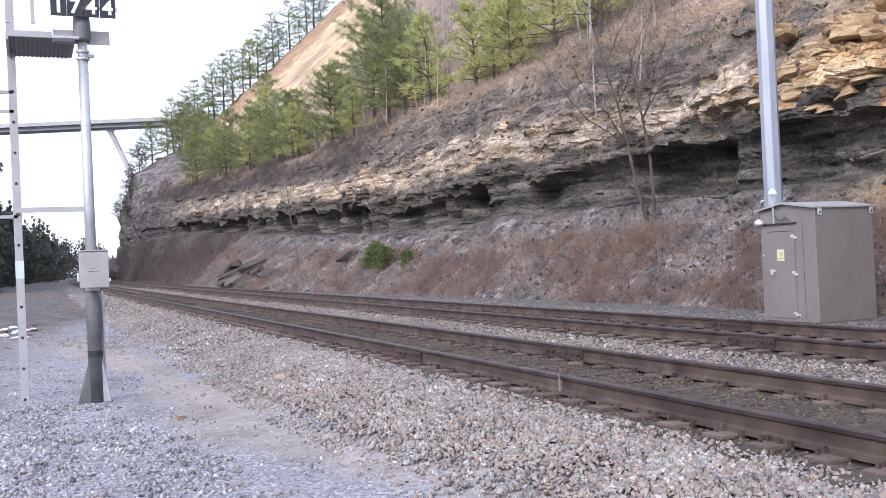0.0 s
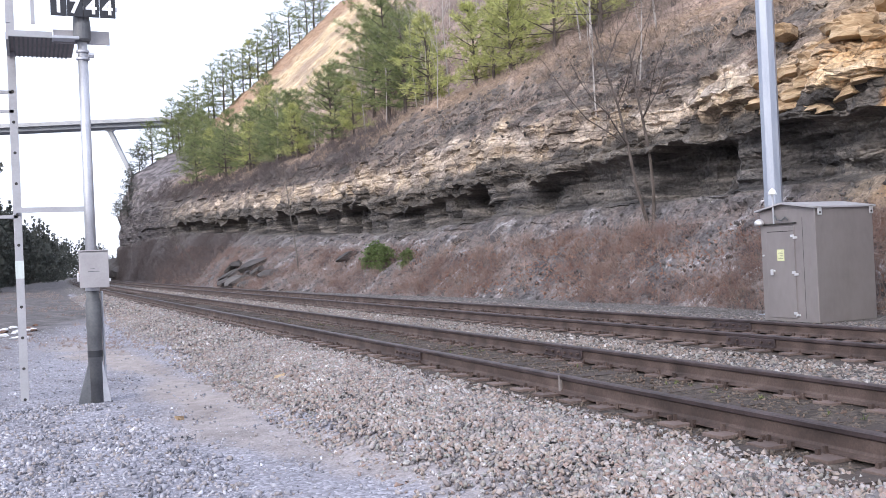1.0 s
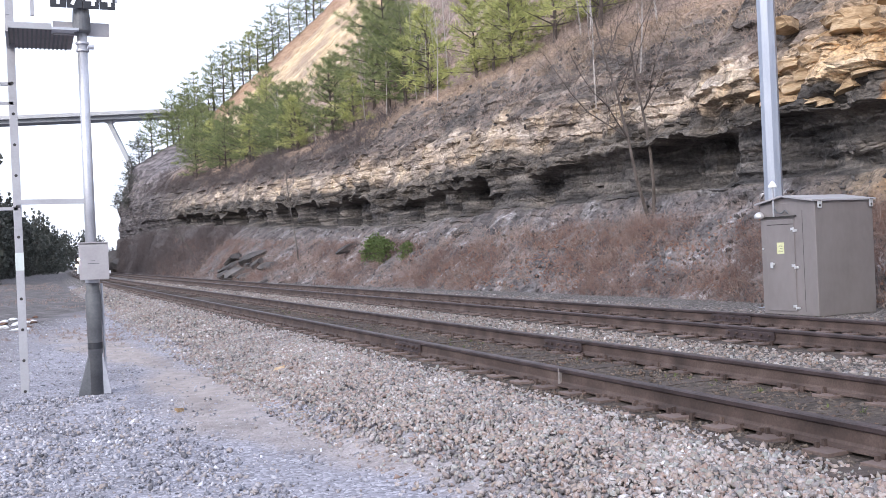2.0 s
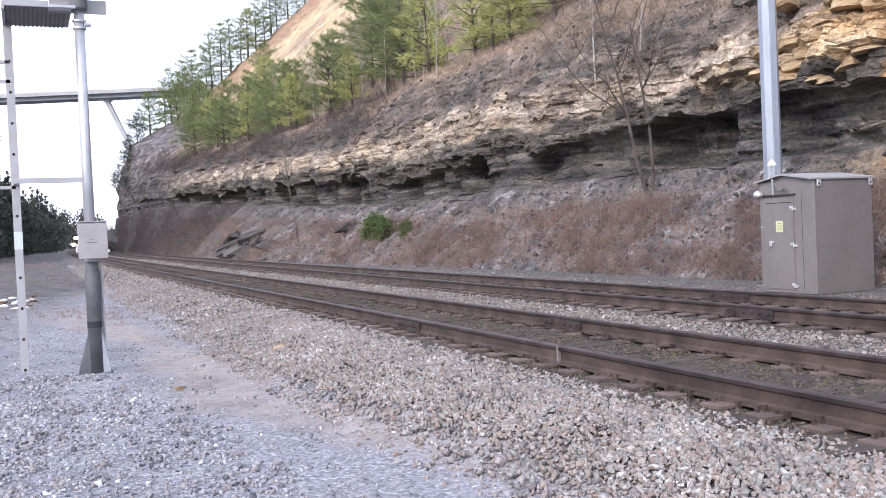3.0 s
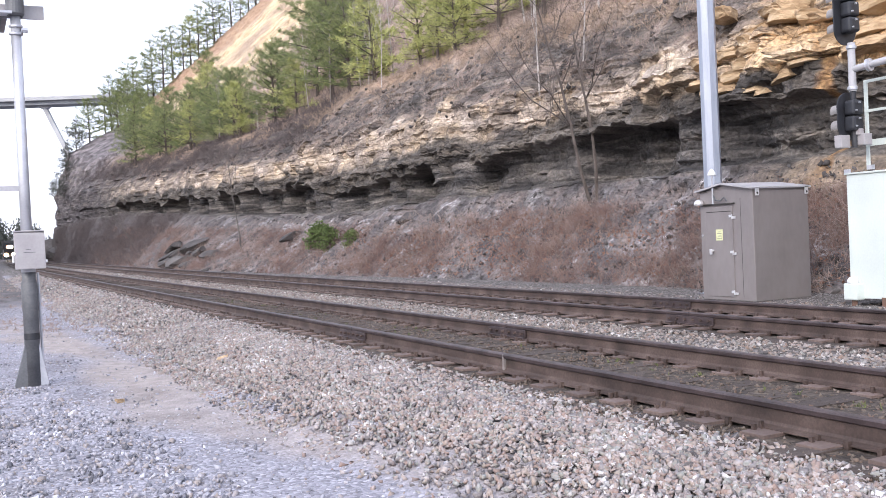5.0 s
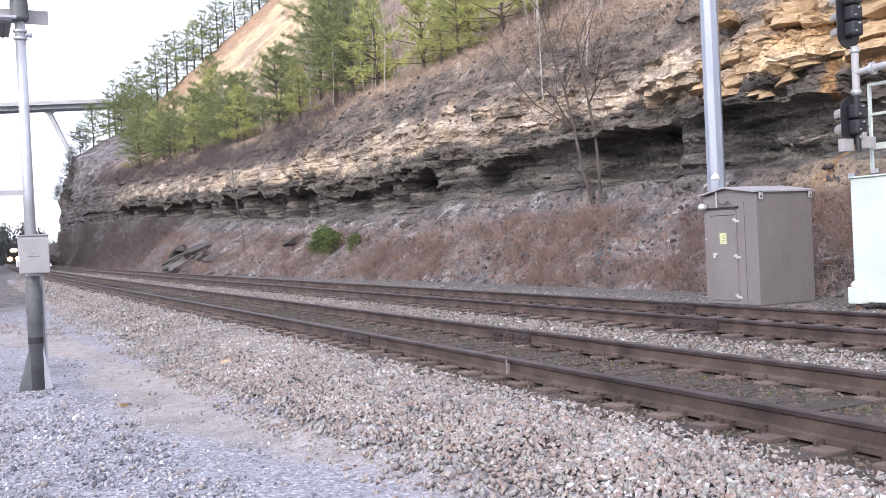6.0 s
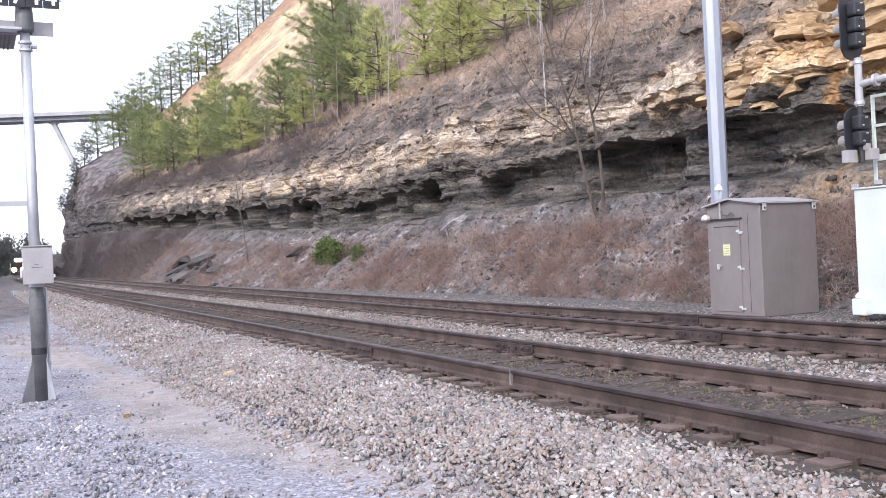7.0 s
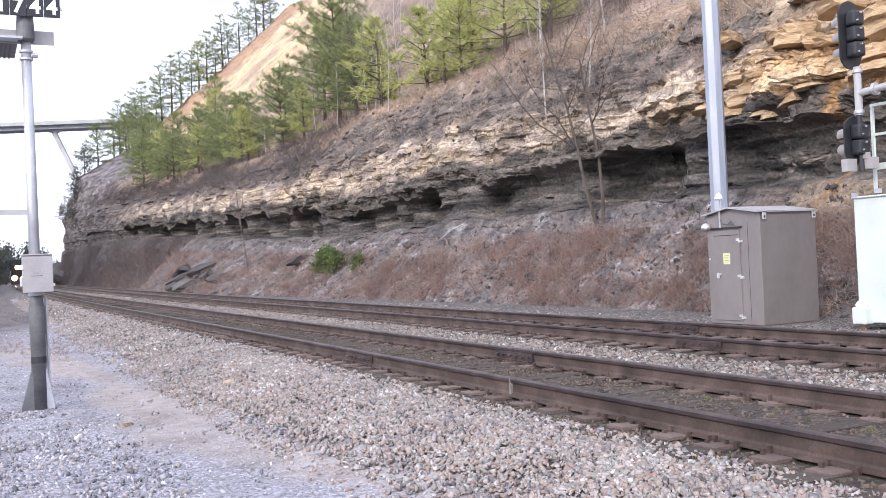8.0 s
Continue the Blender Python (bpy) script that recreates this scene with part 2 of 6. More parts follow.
def build_ground():
    xs = np.concatenate([np.array([-1500, -400, -150, -60, -40, -25, -14]), np.arange(-9, -3, 0.4), np.arange(-3, 12.4, 0.1), np.array([14, 20, 40, 100, 400, 1500])])
    ys = np.concatenate([np.array([-1500, -300, -60, -20, -8, -3, 0]), np.arange(1.5, 16, 0.11), np.arange(16, 40, 0.25), np.arange(40, 130, 1.0), np.arange(130, 400, 6), np.array([450, 700, 1500])])
    X, Y = np.meshgrid(xs, ys)
    Z = ground_z(X, np.clip(Y, -40, 320))
    near = (X > -4) & (X < 12) & (Y > 0) & (Y < 40)
    Z = Z + np.where(near, (fbm(X * 9, Y * 9, 0.7, 3) - 0.5) * 0.03 + (fbm(X * 2.5, Y * 2.5, 8.7, 2) - 0.5) * 0.03, 0)
    nx, ny = len(xs), len(ys)
    idx = np.arange(nx * ny).reshape(ny, nx)
    f = np.stack([idx[:-1, :-1], idx[:-1, 1:], idx[1:, 1:], idx[1:, :-1]], -1).reshape(-1, 4)
    me = bpy.data.meshes.new("ground")
    me.from_pydata(np.stack([X, Y, Z], -1).reshape(-1, 3).tolist(), [], f.tolist())
    me.polygons.foreach_set("use_smooth", [True] * len(me.polygons))
    # how much of each ground: ballast, tan dirt
    xb = X - bend(Y)
    bal = np.clip((xb - np.interp(Y, TOE_Y, TOE_X) + (fbm(X * 1.2, Y * 1.2, 2.2, 3) - 0.5) * 0.9 * np.clip((45 - Y) / 15, 0, 1)) / 0.5, 0, 1)
    bal = bal * np.clip((150 - Y) / 60, 0, 1)
    a = me.attributes.new("ballast", "FLOAT", "POINT")
    a.data.foreach_set("value", bal.ravel().astype(np.float32))
    dirt = path_dirt(X, Y)
    a = me.attributes.new("dirt", "FLOAT", "POINT")
    a.data.foreach_set("value", dirt.ravel().astype(np.float32))
    crib = np.clip(1.25 - np.abs(xb - 5.3) / 1.45, 0, 1) + np.clip(1.25 - np.abs(xb - 9.15) / 1.45, 0, 1)
    crib = np.clip(crib * 2.2 + (fbm(X * 1.6, Y * 1.6, 6.6, 3) - 0.5) * 1.2 * np.clip((45 - Y) / 15, 0, 1), 0, 1)
    a = me.attributes.new("crib", "FLOAT", "POINT")
    a.data.foreach_set("value", crib.ravel().astype(np.float32))
    wild = np.clip((Y - 19 - X * 3.5) / 14 + (fbm(X * 0.2, Y * 0.1, 1.6, 2) - 0.5) * 2.0, 0, 0.95) * ((xb < 2.4) | (Y > 80))
    a = me.attributes.new("wild", "FLOAT", "POINT")
    a.data.foreach_set("value", wild.ravel().astype(np.float32))
    me.materials.append(ground_material())
    return tagged(new("ground", me), "grey gravel yard with a tan dirt path and ballast", "ground", kind="structure")


def ground_material():
    m = bpy.data.materials.new("gravel_ground")
    m.use_nodes = True
    n, l = m.node_tree.nodes, m.node_tree.links
    b = n["Principled BSDF"]
    b.inputs["Roughness"].default_value = 0.95
    co = n.new("ShaderNodeTexCoord")

    def ramp(src, stops):
        r = n.new("ShaderNodeValToRGB")
        while len(r.color_ramp.elements) < len(stops):
            r.color_ramp.elements.new(0.5)
        for e, (p, c) in zip(r.color_ramp.elements, stops):
            e.position, e.color = p, (*c, 1)
        l.new(src, r.inputs[0])
        return r.outputs[0]

    def noise_tex(scale, detail=5):
        t = n.new("ShaderNodeTexNoise")
        t.inputs["Scale"].default_value, t.inputs["Detail"].default_value = scale, detail
        l.new(co.outputs["Object"], t.inputs["Vector"])
        return t.outputs[0]

    def mix(a, b2, fac):
        x = n.new("ShaderNodeMix")
        x.data_type = "RGBA"
        l.new(fac, x.inputs[0])
        l.new(a, x.inputs[6])
        l.new(b2, x.inputs[7])
        return x.outputs[2]

    def attr(name):
        t = n.new("ShaderNodeAttribute")
        t.attribute_name = name
        return t.outputs["Fac"]

    vor = n.new("ShaderNodeTexVoronoi")
    vor.inputs["Scale"].default_value = 34
    l.new(co.outputs["Object"], vor.inputs["Vector"])
    sep = n.new("ShaderNodeSeparateColor")
    l.new(vor.outputs["Color"], sep.inputs[0])
    pebble = ramp(sep.outputs[0], [(0.0, (0.15, 0.147, 0.167)), (0.45, (0.235, 0.231, 0.265)), (0.85, (0.32, 0.315, 0.36)), (1.0, (0.45, 0.445, 0.50))])
    dust = ramp(noise_tex(3.0, 8), [(0.35, (0.20, 0.197, 0.232)), (0.65, (0.34, 0.336, 0.392))])
    dirt = ramp(noise_tex(6.0, 8), [(0.3, (0.25, 0.215, 0.2)), (0.7, (0.385, 0.34, 0.322))])
    chips = n.new("ShaderNodeTexVoronoi")
    chips.inputs["Scale"].default_value = 27
    l.new(co.outputs["Object"], chips.inputs["Vector"])
    chip_tone = n.new("ShaderNodeSeparateColor")
    l.new(chips.outputs["Color"], chip_tone.inputs[0])
    bed = ramp(chip_tone.outputs[0], [(0.0, (0.02, 0.018, 0.018)), (0.35, (0.065, 0.06, 0.06)), (0.6, (0.12, 0.10, 0.09)), (0.85, (0.19, 0.177, 0.175)), (1.0, (0.34, 0.325, 0.32))])
    half = n.new("ShaderNodeMath")
    half.operation, half.inputs[1].default_value = "MULTIPLY", 0.3
    l.new(noise_tex(2.2, 4), half.inputs[0])
    base = mix(pebble, dust, half.outputs[0])
    base = mix(base, dirt, attr("dirt"))
    scrub = ramp(noise_tex(1.5, 8), [(0.3, (0.045, 0.04, 0.041)), (0.55, (0.10, 0.09, 0.09)), (0.75, (0.2, 0.182, 0.185))])
    base = mix(base, scrub, attr("wild"))
    base = mix(base, bed, attr("ballast"))
    soil = ramp(noise_tex(14, 8), [(0.3, (0.014, 0.010, 0.009)), (0.5, (0.047, 0.035, 0.028)), (0.72, (0.125, 0.10, 0.082))])
    base = mix(base, soil, attr("crib"))
    l.new(base, b.inputs["Base Color"])
    bp = n.new("ShaderNodeBump")
    bp.inputs["Strength"].default_value, bp.inputs["Distance"].default_value = 0.6, 0.02
    l.new(vor.outputs["Distance"], bp.inputs["Height"])
    bp.invert = True
    l.new(bp.outputs[0], b.inputs["Normal"])
    return m


# ---- the hillside: talus, coal seam under a ledge, pale rock band, brown bench, upper slope ----
HILL_END = 170.0


HILL_Y = (10, 18, 24, 32, 42, 55, 70, 90, 115, 140, 170)
FOOT_X = (14.5, 14.5, 14.4, 13.9, 13.2, 12.7, 12.4, 12.4, 12.6, 12.6, 12.4)
SEAM_X = (18, 18, 17.8, 17.5, 17.2, 17.4, 17.7, 17.8, 17, 15.6, 14.2)
SEAM_Z = (2.5, 2.65, 2.65, 2.65, 2.5, 2.8, 3.4, 4.3, 5.4, 5.5, 5.3)
SEAM_H = (0.95, 1.55, 1.65, 1.25, 1.1, 1.6, 1.5, 1.2, 1.0, 1.5, 1.8)
LEDGE_Z = (5.15, 5.8, 5.7, 5.85, 5.98, 6.1, 6.75, 7.7, 8.6, 9.45, 10.25)
RIM_X = (1.2, 2.7, 3.5, 3.5, 4.1, 3.7, 2.7, 2.5, 2.9, 3.1, 2.6)
RIM_Z = (6.45, 8.5, 8.95, 9.15, 9.7, 9.6, 9.4, 10, 11.4, 13.5, 17.5)


def hill_profile(y):
    """Across the hill at y: distance from the track, height, from the foot up."""
    def at(table):
        return float(np.interp(y, HILL_Y, table))

    xs, zs, seam, zt = at(SEAM_X), at(SEAM_Z), at(SEAM_H), at(LEDGE_Z)
    xm, zm = xs + at(RIM_X), at(RIM_Z)
    end = min(1.0, max(0.0, (y - 100) / 70))
    xq, zq = xm + 2.2 + 8.0 * end, zm + 0.9 + 5.0 * end
    xk, zk = xq + float(np.interp(y, (10, 24, 60, 170), (8, 17, 26, 28))), zq + float(np.interp(y, (10, 24, 60, 170), (9, 18, 28, 26)))
    return [(at(FOOT_X), -0.5), (xs - 0.3, zs - 0.12), (xs + 0.15, zs + 0.1), (xs + 0.1, zs + seam - 0.15), (xs - 0.32 + 0.5 * end, zs + seam), (xs - 0.2 + 0.45 * end, zs + seam + (zt - zs - seam) * 0.45), (xs + 0.1, zt),
            (xm, zm), (xq, zq), (xk, zk), (xk + 30, zk + 4)]


ROWS_PER = (56, 10, 16, 10, 14, 30, 40, 12, 60, 6)


def build_hill():
    ys = np.concatenate([np.arange(4, 9, 0.5), np.arange(9, 34, 0.075), np.arange(34, 60, 0.13), np.arange(60, 100, 0.3), np.arange(100, HILL_END, 0.7), np.arange(HILL_END, HILL_END + 60, 3.0)])
    prof = np.array([hill_profile(min(y, HILL_END)) for y in ys])
    cols, zone = [], []
    for i, n in enumerate(ROWS_PER):
        t = np.arange(n) / n
        cols.append(prof[:, i, None, :] * (1 - t)[None, :, None] + prof[:, i + 1, None, :] * t[None, :, None])
        zone += [i + q for q in t]
    P = np.concatenate(cols + [prof[:, -1:, :]], 1)
    zone = np.array(zone + [len(ROWS_PER)])
    X, Z = P[..., 0].copy(), P[..., 1].copy()
    Y = np.repeat(ys[:, None], X.shape[1], 1)
    X = X + np.maximum(0, Y - HILL_END) * 1.2
    W = np.repeat(zone[None, :], len(ys), 0)
    rocky = np.interp(W, [0, 0.9, 1, 2, 6, 6.4, 7, 8, 9, 10], [0.05, 0.15, 0.8, 1, 1, 0.75, 0.3, 0.3, 0.5, 0.4])
    rocky = rocky * np.where((W > 4.7) & (W < 6.05), np.interp(Y, (22, 28), (1.0, 0.45)), 1.0)
    # the ledge swells and shrinks along the cut; the seam is deep in some bays and filled in others
    bays = fbm(Y * 0.16, 3.1, 0.5, 3) - 0.5
    X += np.interp(W, [0, 0.8, 1.5, 4, 6.5, 8], [0, 0.6, 1, 1, 1, 0.4]) * bays * 1.6
    deep = np.clip((fbm(Y * 0.3, 9.3, 1.5, 3) - 0.40) * 5.5, -0.1, 1.5) * np.interp(Y, (8, 17.5, 19.5, 22, 30), (0.0, 0.1, 0.8, 1.3, 1.0)) * np.clip((150 - Y) / 25, 0, 1)
    X += np.where((W > 1.2) & (W < 3.9), deep * 1.0, 0)
    Z += np.interp(W, [0, 0.7, 1, 3, 4, 6, 7, 8], [0, 0.2, 0.5, 1.3, 1.6, 0.8, 1, 0]) * (fbm(Y * 0.45, 1.7, 7.7, 4) - 0.5) * 1.1
    # beds of rock: each layer stands out by its own amount, broken along the cut
    for th, amp, ln in ((0.95, 0.75, 2.6), (0.36, 0.42, 1.1), (0.15, 0.24, 0.5)):
        tilt = Z - Y * 0.01 + (fbm(Y * 0.25, Z * 0.1, 3.3, 2) - 0.5) * 0.35
        lay = np.floor(tilt / th)
        brk = np.floor(Y / ln + 7.3 * hash01(lay, lay * 0, lay * 0 + 5))
        out = hash01(lay, brk, lay * 0 + int(th * 100)) * 0.6 + hash01(lay, lay * 0, lay * 0 + 11) * 0.4
        fade = np.clip((ln * 70 - Y) / 40, 0, 1) if ln < 2 else 1.0
        X -= rocky * amp * fade * (out - 0.5)
    # upright joints part the pale band and the dark beds under it into blocks
    for wide, amp, seed in ((1.7, 0.42, 21), (0.7, 0.22, 22)):
        run = Y / wide + (fbm(Y * 0.8, Z * 0.7, 2.2, 2) - 0.5) * 0.9
        tier = np.floor((Z - Y * 0.01) / (wide * 0.6))
        blk = hash01(np.floor(run + hash01(tier, tier * 0, tier * 0 + seed)), tier, tier * 0 + seed)
        X -= np.interp(W, [3.2, 4.0, 4.6, 6.0, 6.5, 7.0], [0, 1, 1, 1, 0.8, 0]) * amp * (blk - 0.5) * (np.clip((130 - Y) / 60, 0.3, 1) if wide > 1 else np.clip((80 - Y) / 30, 0, 1))
    X -= (fbm(X * 0.6, Y * 0.6, Z * 0.6, 4) - 0.5) * np.interp(W, [0, 0.2, 1, 6, 10], [0.1, 0.5, 0.9, 0.9, 1.6])
    lump = fbm(X * 2.6, Y * 2.6, Z * 2.6, 3) - 0.5
    calm = np.interp(Y, (50, 110), (1.0, 0.3))
    X -= lump * 0.3 * calm
    Z += (fbm(X * 3.1, Y * 3.1, 0.2, 3) - 0.5) * np.interp(W, [0, 0.1, 0.9, 1, 10], [0.02, 0.3, 0.3, 0.12, 0.4]) * calm
    ny, nx = X.shape
    idx = np.arange(nx * ny).reshape(ny, nx)
    f = np.stack([idx[:-1, :-1], idx[1:, :-1], idx[1:, 1:], idx[:-1, 1:]], -1).reshape(-1, 4)
    me = bpy.data.meshes.new("hillside")
    me.from_pydata(np.stack([X, Y, Z], -1).reshape(-1, 3).tolist(), [], f.tolist())
    a = me.attributes.new("zone", "FLOAT", "POINT")
    a.data.foreach_set("value", (W / 10).ravel().astype(np.float32))
    me.materials.append(hill_material())
    return tagged(new("hillside", me), "rocky road-cut hillside with a coal seam and pale sandstone ledge", "hillside", kind="structure"), (X, Y, Z, W)


def hill_material():
    m = bpy.data.materials.new("cut_rock")
    m.use_nodes = True
    n, l = m.node_tree.nodes, m.node_tree.links
    b = n["Principled BSDF"]
    b.inputs["Roughness"].default_value = 0.95
    co = n.new("ShaderNodeTexCoord")

    def noise_tex(scale, detail=6, stretch=None, dist=0.0):
        t = n.new("ShaderNodeTexNoise")
        t.inputs["Scale"].default_value, t.inputs["Detail"].default_value, t.inputs["Distortion"].default_value = scale, detail, dist
        src = co.outputs["Object"]
        if stretch:
            mp = n.new("ShaderNodeMapping")
            mp.inputs["Scale"].default_value = stretch
            l.new(src, mp.inputs[0])
            src = mp.outputs[0]
        l.new(src, t.inputs["Vector"])
        return t.outputs[0]

    def ramp(src, stops):
        r = n.new("ShaderNodeValToRGB")
        while len(r.color_ramp.elements) < len(stops):
            r.color_ramp.elements.new(0.5)
        for e, (p, c) in zip(r.color_ramp.elements, stops):
            e.position, e.color = p, (*c, 1) if len(c) == 3 else c
        l.new(src, r.inputs[0])
        return r.outputs[0]

    def mix(a, b2, fac):
        x = n.new("ShaderNodeMix")
        x.data_type = "RGBA"
        l.new(fac, x.inputs[0])
        l.new(a, x.inputs[6])
        l.new(b2, x.inputs[7])
        return x.outputs[2]

    def math_node(op, a, v):
        x = n.new("ShaderNodeMath")
        x.operation = op
        l.new(a, x.inputs[0])
        if isinstance(v, float):
            x.inputs[1].default_value = v
        else:
            l.new(v, x.inputs[1])
        return x.outputs[0]

    at = n.new("ShaderNodeAttribute")
    at.attribute_name = "zone"
    wob = math_node("MULTIPLY", math_node("SUBTRACT", noise_tex(0.8, 5), 0.5), 0.09)
    zone = math_node("ADD", at.outputs["Fac"], wob)
    strata = noise_tex(1.1, 7, (0.35, 0.35, 3.0), 0.6)
    talus = ramp(noise_tex(1.3, 10), [(0.32, (0.05, 0.047, 0.051)), (0.47, (0.125, 0.112, 0.114)), (0.58, (0.165, 0.135, 0.128)), (0.68, (0.22, 0.202, 0.205)), (0.8, (0.36, 0.345, 0.35))])
    coal = ramp(strata, [(0.35, (0.03, 0.028, 0.029)), (0.5, (0.085, 0.078, 0.075)), (0.66, (0.2, 0.18, 0.165))])
    shale = ramp(strata, [(0.3, (0.04, 0.036, 0.034)), (0.52, (0.10, 0.09, 0.082)), (0.75, (0.22, 0.195, 0.17))])
    streak = ramp(noise_tex(1.1, 8, (1, 0.8, 0.8), 0.3), [(0.54, (0, 0, 0)), (0.63, (0.8, 0.8, 0.8))])
    shards = ramp(noise_tex(7, 6), [(0.35, (0.13, 0.125, 0.135)), (0.5, (0.26, 0.25, 0.26)), (0.65, (0.46, 0.445, 0.45))])
    talus = mix(talus, shards, streak)
    spx0 = n.new("ShaderNodeSeparateXYZ")
    l.new(co.outputs["Object"], spx0.inputs[0])
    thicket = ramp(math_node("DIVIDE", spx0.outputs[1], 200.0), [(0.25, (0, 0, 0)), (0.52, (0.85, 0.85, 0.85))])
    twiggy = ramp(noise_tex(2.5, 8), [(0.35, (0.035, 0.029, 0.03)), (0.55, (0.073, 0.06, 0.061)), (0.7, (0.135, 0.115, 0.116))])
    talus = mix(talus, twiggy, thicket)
    pale = ramp(strata, [(0.3, (0.11, 0.092, 0.083)), (0.42, (0.27, 0.23, 0.197)), (0.54, (0.41, 0.352, 0.30)), (0.72, (0.60, 0.54, 0.485))])
    bench = ramp(noise_tex(0.9, 8), [(0.33, (0.048, 0.043, 0.04)), (0.48, (0.135, 0.117, 0.107)), (0.6, (0.225, 0.182, 0.156)), (0.73, (0.36, 0.32, 0.29))])
    rim = ramp(noise_tex(1.6, 7), [(0.35, (0.20, 0.14, 0.105)), (0.65, (0.38, 0.275, 0.20))])
    upper = ramp(noise_tex(0.22, 8), [(0.36, (0.17, 0.135, 0.12)), (0.48, (0.28, 0.215, 0.185)), (0.6, (0.38, 0.29, 0.24)), (0.72, (0.48, 0.39, 0.31))])

    def step(p, w=0.02):
        return ramp(zone, [(p - w, (0, 0, 0)), (p + w, (1, 1, 1))])

    # tan stone, brightened so the near upper rock's sunlight is in its colour
    ochre = ramp(strata, [(0.3, (0.38, 0.245, 0.13)), (0.53, (0.64, 0.47, 0.285)), (0.75, (0.74, 0.61, 0.44))])
    sp = n.new("ShaderNodeSeparateXYZ")
    l.new(co.outputs["Object"], sp.inputs[0])
    along = math_node("ADD", sp.outputs[1], math_node("MULTIPLY", noise_tex(0.35, 5), 12.0))
    near = ramp(math_node("DIVIDE", along, 40.0), [(0.54, (1, 1, 1)), (0.64, (0, 0, 0))])
    far = ramp(math_node("DIVIDE", along, 200.0), [(0.45, (0, 0, 0)), (0.62, (1, 1, 1))])
    warm = ramp(noise_tex(0.7, 5), [(0.45, (0, 0, 0)), (0.6, (0.6, 0.6, 0.6))])
    buff = ramp(strata, [(0.3, (0.20, 0.15, 0.105)), (0.5, (0.42, 0.33, 0.225)), (0.7, (0.60, 0.50, 0.36))])
    pale = mix(pale, buff, warm)
    # where bench and rim take the sun-brightened ochre
    high = ramp(math_node("DIVIDE", along, 40.0), [(0.55, (1, 1, 1)), (0.66, (0, 0, 0))])
    nose = ramp(math_node("DIVIDE", along, 200.0), [(0.60, (0, 0, 0)), (0.70, (1, 1, 1))])
    pale = mix(pale, ochre, near)
    # an iron-stained seep down the face
    dist = math_node("ABSOLUTE", math_node("SUBTRACT", math_node("ADD", sp.outputs[1], math_node("MULTIPLY", noise_tex(1.8, 4), 0.5)), 15.75), 0.0)
    seep = ramp(dist, [(0.10, (0.85, 0.85, 0.85)), (0.24, (0, 0, 0))])
    rusty = ramp(noise_tex(5, 6), [(0.35, (0.16, 0.085, 0.04)), (0.65, (0.42, 0.26, 0.12))])
    # thin beds down the bare cut, a red soil edge along its crest, and grey scree on the nose below
    tan = ramp(noise_tex(2.6, 9, (0.10, 1.6, 0.16), 0.6), [(0.36, (0.25, 0.165, 0.10)), (0.44, (0.46, 0.33, 0.19)), (0.52, (0.58, 0.455, 0.28)), (0.62, (0.72, 0.62, 0.44))])
    blotch = ramp(noise_tex(0.16, 6), [(0.46, (0, 0, 0)), (0.6, (0.75, 0.75, 0.75))])
    tan = mix(tan, ramp(noise_tex(1.1, 8, (0.2, 1.2, 0.2)), [(0.35, (0.25, 0.175, 0.13)), (0.65, (0.42, 0.32, 0.25))]), blotch)
    crest = ramp(math_node("DIVIDE", along, 200.0), [(0.795, (0, 0, 0)), (0.815, (0.85, 0.85, 0.85))])
    tan = mix(tan, ramp(noise_tex(0.9, 6), [(0.35, (0.24, 0.145, 0.095)), (0.65, (0.40, 0.265, 0.18))]), crest)
    upper = mix(upper, tan, far)
    greyscree = ramp(noise_tex(0.8, 9, (1, 0.6, 1.4), 0.4), [(0.33, (0.055, 0.049, 0.051)), (0.48, (0.135, 0.12, 0.126)), (0.62, (0.215, 0.192, 0.20)), (0.75, (0.33, 0.305, 0.31))])
    loam = ramp(noise_tex(3, 8), [(0.35, (0.17, 0.125, 0.085)), (0.6, (0.33, 0.255, 0.18))])
    talus = mix(talus, loam, math_node("MULTIPLY", near, ramp(zone, [(0.04, (0, 0, 0)), (0.09, (0.8, 0.8, 0.8))])))
    coal = mix(coal, shale, math_node("MULTIPLY", near, 0.7))
    # shady ramp darkens the bench colour with distance along y
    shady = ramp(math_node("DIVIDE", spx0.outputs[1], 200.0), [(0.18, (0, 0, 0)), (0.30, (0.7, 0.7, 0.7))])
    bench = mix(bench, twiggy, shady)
    # the pale band's colour darkens with distance too, on the thicket ramp
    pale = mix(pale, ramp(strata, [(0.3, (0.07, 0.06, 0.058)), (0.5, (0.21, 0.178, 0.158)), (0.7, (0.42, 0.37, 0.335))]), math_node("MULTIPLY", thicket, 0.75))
    c = mix(talus, coal, step(0.105))
    c = mix(c, shale, step(0.37))
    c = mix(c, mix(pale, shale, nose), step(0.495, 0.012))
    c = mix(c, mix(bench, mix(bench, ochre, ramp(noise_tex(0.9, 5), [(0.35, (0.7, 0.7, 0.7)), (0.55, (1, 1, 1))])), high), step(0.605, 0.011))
    c = mix(c, mix(rim, ochre, high), step(0.69, 0.02))
    c = mix(c, upper, step(0.79, 0.03))
    headland = ramp(math_node("DIVIDE", along, 200.0), [(0.68, (0, 0, 0)), (0.745, (1, 1, 1))])
    flank = ramp(zone, [(0.59, (0, 0, 0)), (0.62, (1, 1, 1)), (0.78, (1, 1, 1)), (0.81, (0, 0, 0))])
    c = mix(c, greyscree, math_node("MULTIPLY", headland, flank))
